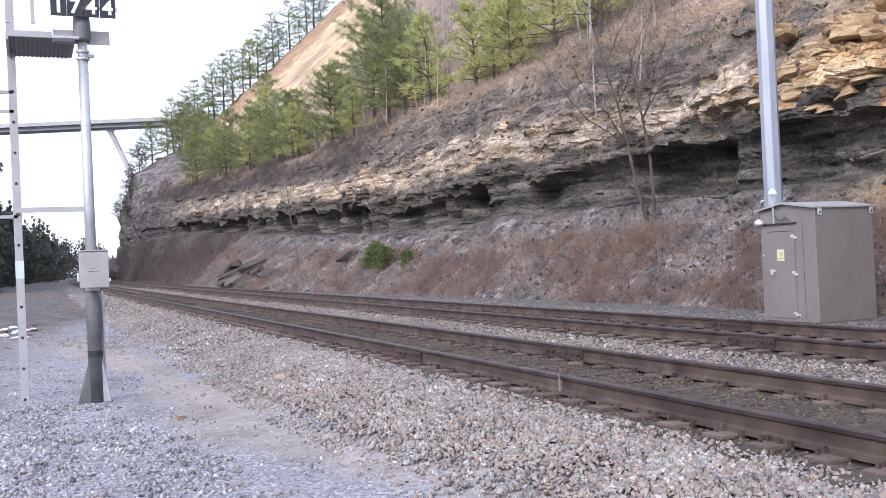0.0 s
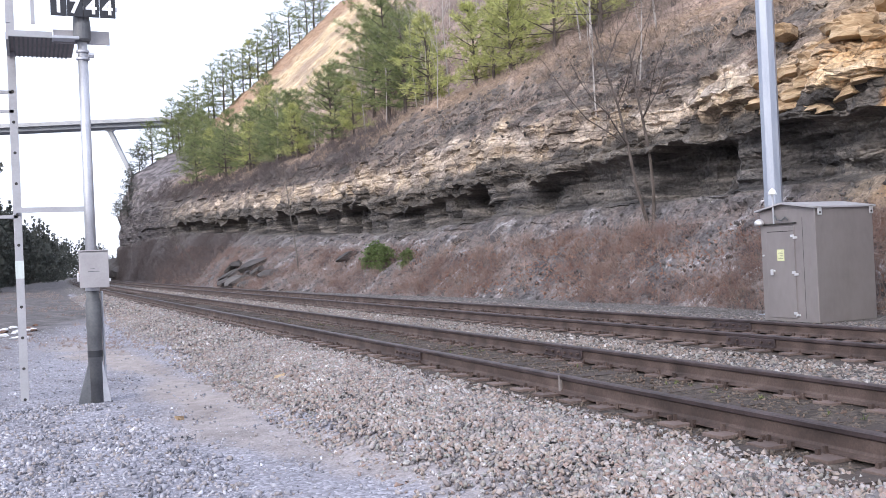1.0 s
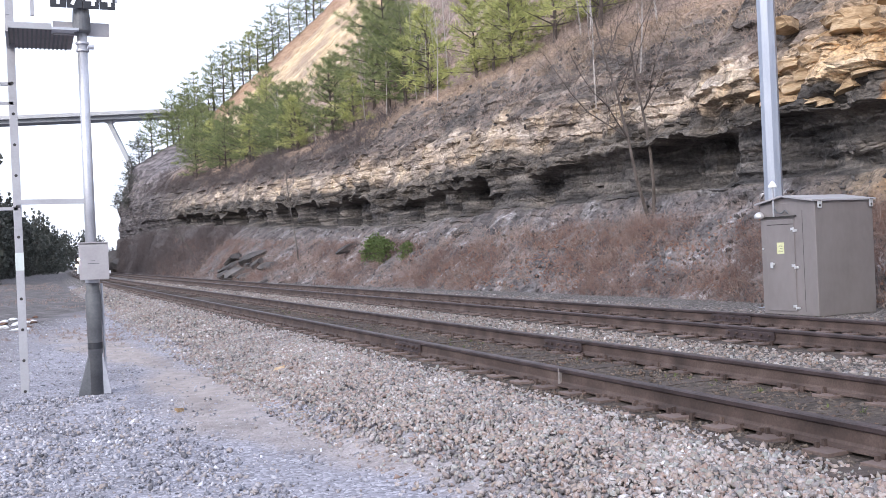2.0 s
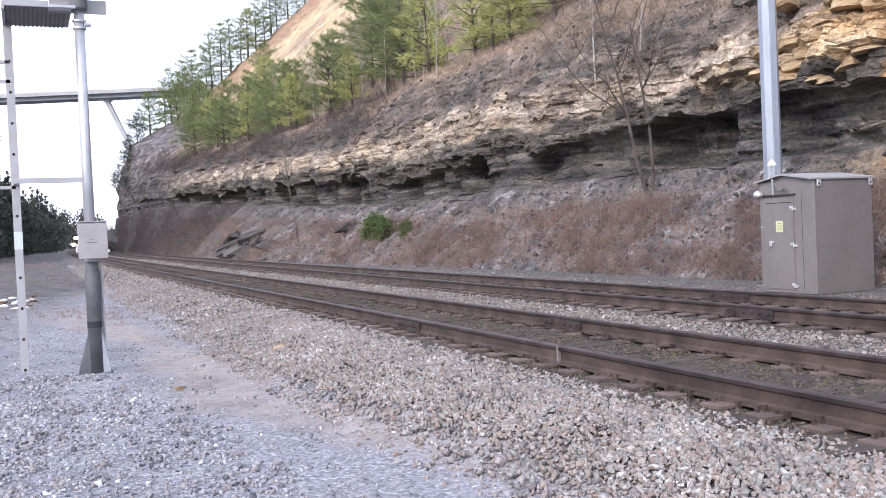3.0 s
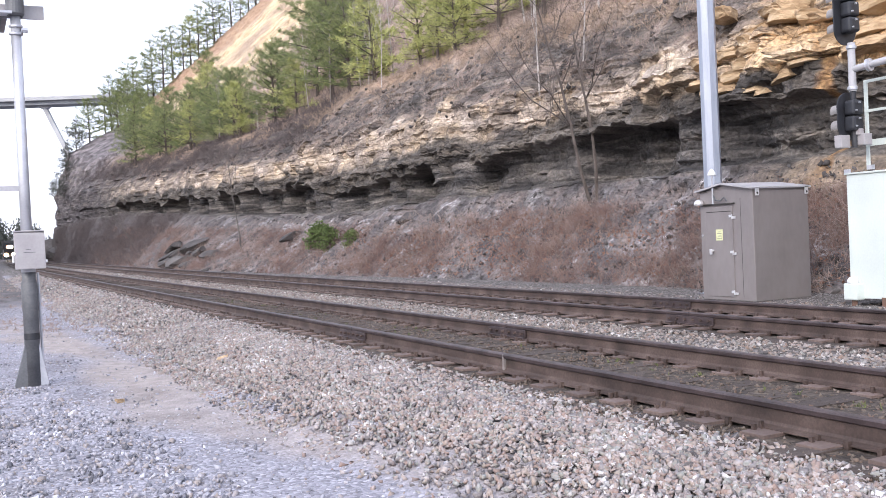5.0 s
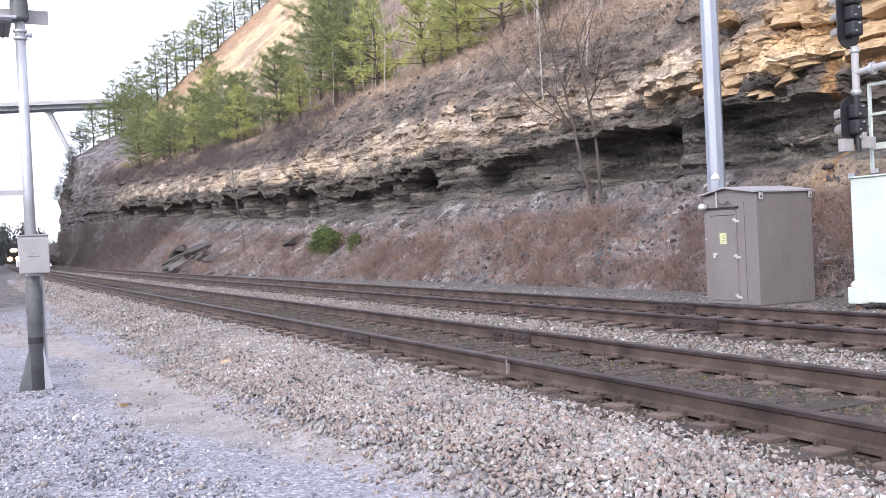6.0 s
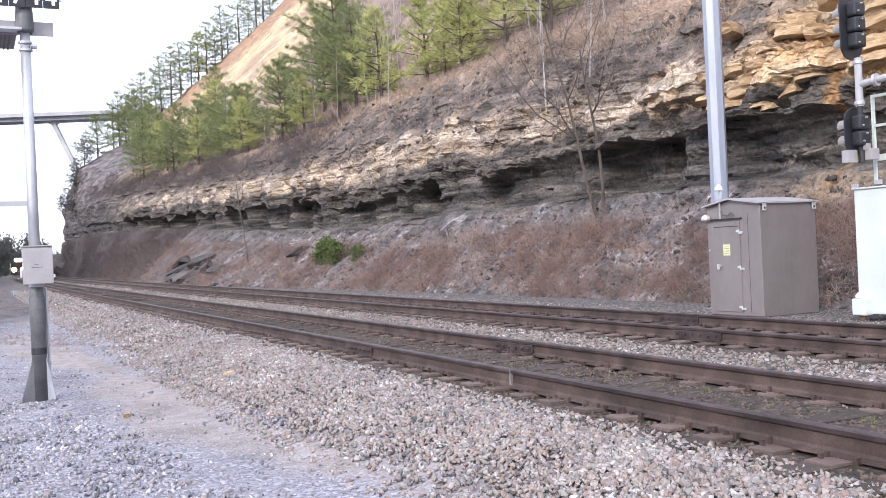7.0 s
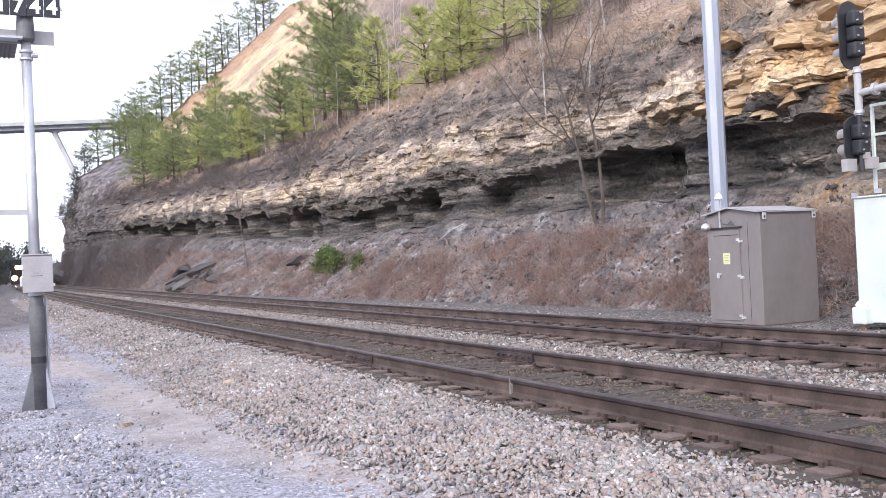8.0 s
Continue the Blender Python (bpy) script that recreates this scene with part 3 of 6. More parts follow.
    bare = ramp(strata, [(0.32, (0.028, 0.025, 0.027)), (0.5, (0.085, 0.076, 0.08)), (0.7, (0.18, 0.163, 0.168))])
    cliff = ramp(zone, [(0.10, (0, 0, 0)), (0.13, (1, 1, 1)), (0.60, (1, 1, 1)), (0.64, (0, 0, 0))])
    c = mix(c, bare, math_node("MULTIPLY", ramp(math_node("DIVIDE", along, 200.0), [(0.62, (0, 0, 0)), (0.69, (1, 1, 1))]), cliff))
    outcrop = ramp(noise_tex(0.55, 6, (0.6, 0.6, 2.6), 0.4), [(0.5, (0, 0, 0)), (0.57, (0.85, 0.85, 0.85))])
    lowbench = ramp(zone, [(0.605, (0, 0, 0)), (0.62, (1, 1, 1)), (0.655, (1, 1, 1)), (0.68, (0, 0, 0))])
    c = mix(c, coal, math_node("MULTIPLY", math_node("MULTIPLY", outcrop, lowbench), ramp(high, [(0.0, (1, 1, 1)), (0.6, (0, 0, 0))])))
    c = mix(c, rusty, math_node("MULTIPLY", seep, step(0.09)))
    # open joints between blocks, wider across the beds
    mp = n.new("ShaderNodeMapping")
    mp.inputs["Scale"].default_value = (1.0, 1.0, 1.9)
    l.new(co.outputs["Object"], mp.inputs[0])
    warp = n.new("ShaderNodeVectorMath")
    warp.operation = "MULTIPLY_ADD"
    nz = n.new("ShaderNodeTexNoise")
    nz.inputs["Scale"].default_value, nz.inputs["Detail"].default_value = 1.4, 4
    l.new(co.outputs["Object"], nz.inputs["Vector"])
    l.new(nz.outputs["Color"], warp.inputs[0])
    warp.inputs[1].default_value = (0.9, 0.9, 0.6)
    l.new(mp.outputs[0], warp.inputs[2])
    vor = n.new("ShaderNodeTexVoronoi")
    vor.feature = "DISTANCE_TO_EDGE"
    vor.inputs["Scale"].default_value = 0.85
    l.new(warp.outputs[0], vor.inputs["Vector"])
    crack = ramp(vor.outputs["Distance"], [(0.0, (0.42, 0.4, 0.39)), (0.028, (1, 1, 1))])
    rocky = ramp(zone, [(0.38, (0, 0, 0)), (0.44, (1, 1, 1)), (0.62, (1, 1, 1)), (0.70, (0, 0, 0))])
    # each block of the band has its own tone
    cell = n.new("ShaderNodeTexVoronoi")
    cell.inputs["Scale"].default_value = 0.85
    l.new(warp.outputs[0], cell.inputs["Vector"])
    cell_tone = n.new("ShaderNodeSeparateColor")
    l.new(cell.outputs["Color"], cell_tone.inputs[0])
    block = n.new("ShaderNodeMix")
    block.data_type, block.blend_type = "RGBA", "MULTIPLY"
    l.new(rocky, block.inputs[0])
    l.new(c, block.inputs[6])
    l.new(ramp(cell_tone.outputs[0], [(0.0, (0.68, 0.66, 0.66)), (0.5, (1, 0.98, 0.96)), (1.0, (1.25, 1.2, 1.12))]), block.inputs[7])
    c = block.outputs[2]
    joints = n.new("ShaderNodeMix")
    joints.data_type, joints.blend_type = "RGBA", "MULTIPLY"
    l.new(rocky, joints.inputs[0])
    l.new(c, joints.inputs[6])
    l.new(crack, joints.inputs[7])
    speck = ramp(noise_tex(11.0, 5), [(0.3, (0.5, 0.5, 0.5)), (0.5, (1, 1, 1)), (0.7, (1.5, 1.5, 1.5))])
    spx = n.new("ShaderNodeMix")
    spx.data_type, spx.blend_type = "RGBA", "MULTIPLY"
    spx.inputs[0].default_value = 0.8
    l.new(joints.outputs[2], spx.inputs[6])
    l.new(speck, spx.inputs[7])
    l.new(spx.outputs[2], b.inputs["Base Color"])
    bp = n.new("ShaderNodeBump")
    bp.inputs["Strength"].default_value, bp.inputs["Distance"].default_value = 1.0, 0.16
    relief = math_node("ADD", noise_tex(3.5, 10, (1, 1, 2.2), 0.4), math_node("MULTIPLY", math_node("MINIMUM", vor.outputs["Distance"], 0.08), 3.0))
    l.new(relief, bp.inputs["Height"])
    l.new(bp.outputs[0], b.inputs["Normal"])
    return m


# ---- the railway ----
def rail_section():
    """Half-inch-true rail section: foot, web and head, top at z = 0."""
    right = [(0.07, -0.172), (0.07, -0.163), (0.022, -0.148), (0.009, -0.13), (0.009, -0.052), (0.034, -0.040), (0.037, -0.012), (0.030, -0.002), (0.018, 0.0)]
    return right + [(-x, z) for x, z in right[::-1]]


def build_rail(x0, parent):
    ys = list(np.arange(-6, 60, 3.0)) + list(np.arange(60, 420, 6.0))
    sec = rail_section()
    k = len(sec)
    verts, faces = [], []
    for y in ys:
        bx = float(bend(y))
        verts += [(x0 + bx + sx, y, sz) for sx, sz in sec]
    for i in range(len(ys) - 1):
        for j in range(k):
            a, b = i * k + j, i * k + (j + 1) % k
            faces.append((a, b, b + k, a + k))
    faces += [tuple(range(k))[::-1], tuple(range((len(ys) - 1) * k, len(ys) * k))]
    me = mesh_from("rail", verts, faces, RUST)
    me.materials.append(SHINE)
    me.materials.append(HEADRUST)
    for p in me.polygons:
        p.material_index = 1 if (p.normal.z > 0.8 and p.center.z > -0.01) else 2 if p.center.z > -0.05 else 0
    ob = new("rail", me)
    ob.parent = parent
    return ob


def build_track(x_left, label):
    track = thing("railway_track", label, "railway track", group="railway tracks")
    for x in (x_left, x_left + 1.505):
        build_rail(x, track)
    return track



def emission(name, colour, strength):
    m = bpy.data.materials.new(name)
    m.use_nodes = True
    b = m.node_tree.nodes["Principled BSDF"]
    b.inputs["Base Color"].default_value = (*colour, 1)
    b.inputs["Emission Color"].default_value = (*colour, 1)
    b.inputs["Emission Strength"].default_value = strength
    return m


# orange lens fringe round the train's lamps, added as a glowing ring
LENSGLOW = emission("lens_glow", (1.0, 0.40, 0.14), 1.1)
GLOW = emission("lit_lamp", (1.0, 0.74, 0.48), 120.0)
LABEL = material("pale_yellow_label", [(0.55, 0.56, 0.30), (0.66, 0.67, 0.42)], 9, 0.6, 0, 0, 60)
CHROME = material("bright_fitting", [(0.62, 0.62, 0.64), (0.74, 0.74, 0.76)], 9, 0.35, 0.05, 0.6, 60, depth=0.001)
DIGIT = material("white_digit", [(0.74, 0.74, 0.78), (0.82, 0.82, 0.85)], 9, 0.6, 0, 0, 60)
SEAM = material("dark_joint", [(0.03, 0.028, 0.027), (0.05, 0.047, 0.045)], 9, 0.9, 0, 0, 60)
LENSGREY = material("weathered_grey_visor", [(0.20, 0.19, 0.19), (0.30, 0.29, 0.29)], 9, 0.7, 0.05, 0, 60)
BLUESTEEL = material("painted_blue_grey_steel", [(0.27, 0.30, 0.37), (0.36, 0.39, 0.46)], 2, 0.4, 0.05, 0.35, 30, depth=0.002, stretch=(4, 4, 0.5))
PALECAB = material("pale_green_white_cabinet_paint", [(0.536, 0.593, 0.57), (0.627, 0.684, 0.661)], 1.2, 0.45, 0.03, 0.05, 30, depth=0.002)
RUSTBASE = material("rusty_foot", [(0.10, 0.06, 0.045), (0.2, 0.12, 0.09)], 9, 0.85, 0.2, 0.1, 60, depth=0.003)
LOCO = material("dark_locomotive_paint", [(0.012, 0.0132, 0.0156), (0.027, 0.0282, 0.03)], 1, 0.5, 0.05, 0, 20, depth=0.003)
GLASS = material("dark_glass", [(0.02, 0.022, 0.025), (0.03, 0.033, 0.037)], 2, 0.08, 0, 0, 20)
ROCK = material("loose_rock", [(0.0275, 0.0257, 0.0269), (0.0704, 0.0643, 0.0643), (0.153, 0.144, 0.141)], 1.2, 0.95, 0.6, 0, 9, per_piece=0.3, depth=0.05)
DEADGRASS = material("dead_grass", [(0.19, 0.14, 0.105), (0.33, 0.255, 0.195), (0.46, 0.37, 0.29)], 0.6, 0.95, 0, 0, 3, per_piece=0.4)
WEED = material("green_weed", [(0.0455, 0.065, 0.0195), (0.091, 0.111, 0.039), (0.156, 0.156, 0.065)], 2, 0.9, 0, 0, 9, per_piece=0.4)
LITTER = material("white_litter", [(0.6, 0.6, 0.63), (0.8, 0.8, 0.83)], 5, 0.6, 0.2, 0, 30)
PALEBRUSH = material("grey_bare_brush", [(0.168, 0.132, 0.115), (0.28, 0.218, 0.192), (0.42, 0.33, 0.294)], 0.6, 0.95, 0, 0, 3, per_piece=0.4)

THICKET = material("dark_thicket_twigs", [(0.05, 0.041, 0.041), (0.095, 0.078, 0.078), (0.17, 0.145, 0.145)], 0.6, 0.95, 0, 0, 3, per_piece=0.4)
SIGNALGREY = material("pale_grey_signal_paint", [(0.34, 0.34, 0.36), (0.43, 0.43, 0.46)], 3, 0.5, 0.05, 0.1, 40, depth=0.002)
LEAFLITTER = material("red_brown_dead_leaves", [(0.12, 0.06, 0.045), (0.24, 0.13, 0.095), (0.36, 0.23, 0.17)], 2, 0.9, 0, 0, 9, per_piece=0.4)

PALEWELD = material("pale_weld_crust", [(0.14, 0.12, 0.115), (0.27, 0.25, 0.245)], 9, 0.9, 0.2, 0, 60, depth=0.003)

rng = np.random.default_rng(7)


def soup(name, verts, tris, mat, label, category, kind="stuff", extra=()):
    """One mesh out of arrays of corners and triangles."""
    me = bpy.data.meshes.new(name)
    nv, nt = len(verts), len(tris)
    me.vertices.add(nv)
    me.vertices.foreach_set("co", np.ascontiguousarray(verts, np.float32).ravel())
    me.loops.add(nt * 3)
    me.loops.foreach_set("vertex_index", np.ascontiguousarray(tris, np.int32).ravel())
    me.polygons.add(nt)
    me.polygons.foreach_set("loop_start", np.arange(nt, dtype=np.int32) * 3)
    me.update(calc_edges=True)
    me.materials.append(mat)
    ob = new(name, me)
    if label:
        tagged(ob, label, category, kind=kind)
    return ob


# ---- loose stones ----
def stone_shapes(n=24):
    """Angular crushed stones: blocks with their corners knocked about."""
    v = np.array([(x, y, z) for x in (-1, 1) for y in (-1, 1) for z in (-1, 1)]) * 0.72
    f = np.array([(0, 1, 3), (0, 3, 2), (4, 6, 7), (4, 7, 5), (0, 4, 5), (0, 5, 1), (2, 3, 7), (2, 7, 6), (0, 2, 6), (0, 6, 4), (1, 5, 7), (1, 7, 3)])
    r = np.random.default_rng(3)
    out = []
    for _ in range(n):
        w = v * (0.55 + 0.7 * r.random((8, 1))) + r.normal(size=(8, 3)) * 0.2
        w = w * (1.05, 0.6 + 0.4 * r.random(), 0.45 + 0.4 * r.random())
        out.append(w)
    return np.array(out), f


STONES, STONE_F = stone_shapes()


def turned(n, r):
    """n random turns as 3 x 3 matrices."""
    q = r.normal(size=(n, 4))
    q[:, 1:3] *= 0.7
    q /= np.linalg.norm(q, axis=1)[:, None]
    w, x, y, z = q.T
    return np.stack([1 - 2 * (y * y + z * z), 2 * (x * y - z * w), 2 * (x * z + y * w), 2 * (x * y + z * w), 1 - 2 * (x * x + z * z), 2 * (y * z - x * w),
                     2 * (x * z - y * w), 2 * (y * z + x * w), 1 - 2 * (x * x + y * y)], -1).reshape(-1, 3, 3)


def scatter_stones(name, P, size, mat, label, category):
    n = len(P)
    k = rng.integers(0, len(STONES), n)
    V = np.einsum("nij,nvj->nvi", turned(n, rng), STONES[k] * size[:, None, None]) + P[:, None, :]
    F = STONE_F[None] + (np.arange(n) * 8)[:, None, None]
    return soup(name, V.reshape(-1, 3), F.reshape(-1, 3), mat, label, category)


def in_sight(x, y, margin=0.6):
    """Whether a place of the plan is on the railway side of the yard."""
    a = np.degrees(np.arctan2(x, y))
    return ((a > -12) & (a < 64) & (np.hypot(x, y) > 2.2)) | (x > 1.8)


def build_stones(ground):
    # the shoulder and the beds
    def lay(n, x0, x1, y0, y1, power=1.0):
        y = y0 + (y1 - y0) * rng.random(n) ** power
        x = x0 + (x1 - x0) * rng.random(n)
        return x, y

    xs, ys, ss = [], [], []
    for n, x0, x1, y0, y1, s0, s1, pw in ((46000, 2.2, 4.25, 2.4, 17, 0.013, 0.031, 1.25), (9000, 2.1, 4.25, 16, 32, 0.018, 0.036, 1.2), (1200, 2.4, 4.25, -4, 2.4, 0.015, 0.036, 1.0), (4000, 2.2, 4.2, 31, 70, 0.025, 0.05, 1.3)):
        x, y = lay(n, x0, x1, y0, y1, pw)
        if x0 < 3:
            edge = np.interp(y, TOE_Y, TOE_X) + (fbm(x * 0 + 1.7, y * 0.6, 0.4, 3) - 0.5) * 0.5
            keep = x > edge + 0.1 - 0.9 * rng.random(n) ** 2.5
            keep &= ~((x > 3.85) & (rng.random(n) < 0.36 + (x - 3.85) * 1.0))
        else:
            keep = np.ones(n, bool)
        x, y = x[keep], y[keep]
        xs.append(x)
        ys.append(y)
        ss.append(s0 + (s1 - s0) * rng.random(len(x)) ** 1.5)
    x, y, s = map(np.concatenate, (xs, ys, ss))
    x = x + bend(y)
    ok = in_sight(x, y)
    x, y, s = x[ok], y[ok], s[ok]
    heap = np.where((x > 2.5) & (x < 3.9), 0.04 * fbm(x * 3, y * 3, 0.1, 2), 0.0)
    z = ground_z(x, y) + s * 0.15 + heap
    P = np.stack([x, y, z], -1)
    # the nearest shoulder stones are pieces of their own
    near = np.where((x > 2.5) & (x < 4.0) & (y < 6.2) & (s > 0.026))[0][:290]
    rest = np.setdiff1d(np.arange(len(x)), near)
    scatter_stones("ballast", P[rest], s[rest], STONE, "grey, tan and white crushed ballast stones beside the rails", "ballast")
    meshes = []
    for w in STONES:
        me = mesh_from("stone", w, STONE_F, STONE)
        meshes.append(me)
    for i in near:
        ob = new("stone", meshes[int(rng.integers(len(meshes)))])
        ob.parent = ground
        ob.matrix_basis = Matrix.LocRotScale(P[i], Euler((rng.random(), rng.random(), 6.28 * rng.random())), (s[i],) * 3)
    # dustier stones between the tracks and along the ditch
    xs, ys, ss = [], [], []
    for n, x0, x1, y0, y1, s0, s1, pw in ((12500, 6.45, 8.0, 4, 34, 0.013, 0.034, 1.3), (2200, 6.6, 7.9, 34, 80, 0.03, 0.05, 1.2), (4500, 10.5, 13.2, 8, 34, 0.010, 0.03, 1.2)):
        x, y = lay(n, x0, x1, y0, y1, pw)
        xs.append(x)
        ys.append(y)
        ss.append(s0 + (s1 - s0) * rng.random(n) ** 1.5)
    x, y, s = map(np.concatenate, (xs, ys, ss))
    x = x + bend(y)
    scatter_stones("ballast", np.stack([x, y, ground_z(x, y) + s * 0.15], -1), s, MIDSTONE, "dusty grey and brown crushed stones between the tracks", "ballast")
    # muddy stones between the rails
    x, y = map(np.concatenate, zip(lay(8500, 4.6, 6.0, 3.0, 24, 1.3), lay(2500, 8.5, 9.8, 6, 26, 1.3), lay(5500, 3.75, 4.45, 1.5, 20, 1.4)))
    x = x + bend(y)
    ok = in_sight(x, y)
    x, y = x[ok], y[ok]
    s = 0.006 + 0.018 * rng.random(len(x)) ** 1.8
    scatter_stones("ballast", np.stack([x, y, ground_z(x, y) + s * 0.05], -1), s, CRIBSTONE, "small muddy brown stones between the rails", "ballast")
    # the yard: fine loose gravel, and a coarser heap before the mast
    n = 34000
    y = 2.0 + 30 * rng.random(n) ** 1.5
    x = -3.0 + 6.0 * rng.random(n)
    patch = fbm(x * 0.8, y * 0.8, 5.0, 3)
    keep = in_sight(x, y) & (rng.random(n) > path_dirt(x, y) * 0.7) & ((patch > 0.5) | (rng.random(n) < 0.6)) & (x < np.interp(y, TOE_Y, TOE_X) + 0.1)
    x, y = x[keep], y[keep]
    s = 0.006 + 0.016 * rng.random(len(x)) ** 2.2
    scatter_stones("gravel", np.stack([x, y, ground_z(x, y) + s * 0.2], -1), s, GRAVEL, "loose pale grey gravel on the yard", "gravel")
    n = 20000
    y = 3.5 + 9.5 * rng.random(n) ** 1.1
    x = -2.6 + 4.6 * rng.random(n)
    keep = in_sight(x, y) & (rng.random(n) < coarse_gravel(x, y) * (0.45 + 0.55 * (fbm(x * 1.3, y * 1.3, 7.0, 2) > 0.47)))
    x, y = x[keep], y[keep]
    s = 0.009 + 0.022 * rng.random(len(x)) ** 2.0
    scatter_stones("gravel", np.stack([x, y, ground_z(x, y) + s * 0.25], -1), s, GRAVEL, "coarse blue-grey gravel heaped before the mast", "gravel")


# ---- track parts ----
TIE_STEP, TIE_FROM = 0.487, 1.097


def build_ties(track, x_left):
    xc = x_left + 0.7525
    tie_mesh = []
    for v in range(5):
        r = np.random.default_rng(40 + v)
        bm = bmesh.new()
        box(bm, -1.30 - 0.04 * r.random(), 1.30 + 0.04 * r.random(), -0.11, 0.11, -0.18, 0.0)
        bmesh.ops.subdivide_edges(bm, edges=[e for e in bm.edges if abs((e.verts[0].co - e.verts[1].co).x) > 1], cuts=5)
        for q in bm.verts:
            q.co += Vector((r.normal() * 0.012, r.normal() * 0.008, r.normal() * 0.006))
        me = bpy.data.meshes.new("tie")
        bm.to_mesh(me)
        bm.free()
        me.materials.append(TIE)
        tie_mesh.append(me)
    bm = box(bmesh.new(), -0.235, 0.18, -0.1, 0.1, -0.012, 0.012, bevel=0.003)
    plate = bpy.data.meshes.new("tie_plate")
    bm.to_mesh(plate)
    bm.free()
    plate.materials.append(PLATE)
    bm_sp = bmesh.new()
    r = np.random.default_rng(int(x_left * 10))
    count = 0
    bm_far = bmesh.new()
    for i in range(290):
        y = TIE_FROM + i * TIE_STEP + r.normal() * 0.015
        ob = new("tie", tie_mesh[int(r.integers(5))])
        ob.parent = track
        bx = float(bend(y))
        ob.matrix_basis = pose(xc + bx + r.normal() * 0.02, y, -0.192 + r.normal() * 0.004, 0, 0, r.normal() * 0.8)
        for k, xr in enumerate((x_left, x_left + 1.505)):
            side = -1 if k == 0 else 1
            if i < 145:
                pl = new("tie_plate", plate)
                pl.parent = track
                pl.matrix_basis = pose(xr + bx, y + r.normal() * 0.01, -0.181, 0, 0, (0 if k == 0 else 180) + r.normal() * 1.2)
            else:
                box(bm_far, xr + bx - 0.18, xr + bx + 0.18, y - 0.095, y + 0.095, -0.193, -0.169)
            if y < 60:
                for sx, dy in ((-0.085, -0.05), (-0.085, 0.055), (0.085, -0.05), (0.085, 0.05), (-0.14, 0.06)):
                    if r.random() < 0.8:
                        h = 0.012 + 0.035 * r.random() ** 2
                        px, py = xr + bx + sx + r.normal() * 0.004, y + dy + r.normal() * 0.01
                        box(bm_sp, px - 0.013, px + 0.013, py - 0.012, py + 0.012, -0.172, -0.162 + h)
                # rail anchors against the tie
                if r.random() < 0.75:
                    for dy in (-0.135, 0.135):
                        if r.random() < 0.7:
                            box(bm_sp, xr + bx - 0.088, xr + bx - 0.055, y + dy - 0.016, y + dy + 0.016, -0.2, -0.142)
                            box(bm_sp, xr + bx + 0.055, xr + bx + 0.088, y + dy - 0.016, y + dy + 0.016, -0.2, -0.142)
    tagged(part("far_plate_set", bm_far, PLATE, track), kind="stuff")
    tagged(part("spike_and_anchor_set", bm_sp, RUST, track, "rusty rail spikes and anchors"), kind="stuff")


def joint_bar(track, x, y0, y1):
    """A bolted bar on each side of a rail's joint."""
    for side in (-1, 1):
        bm = bmesh.new()
        a, b = sorted((x + side * 0.012, x + side * 0.036))
        box(bm, a, b, y0, y1, -0.142, -0.046, bevel=0.006)
        a2, b2 = sorted((x + side * 0.012, x + side * 0.058))
        box(bm, a2, b2, y0, y1, -0.156, -0.138, bevel=0.004)
        bar = part("joint_bar", bm, HEADRUST, track, "rusty bolted joint bar")
        for i in range(6):
            y = y0 + (y1 - y0) * (i + 0.5) / 6
            part("bolt", tubed((x + side * 0.034, y, -0.092), (x + side * 0.066, y, -0.092), 0.017, n=6), RUST, bar)
    part("rail_gap", boxed(x - 0.0375, x + 0.0375, (y0 + y1) / 2 - 0.003, (y0 + y1) / 2 + 0.003, -0.05, 0.0008), SEAM, track)


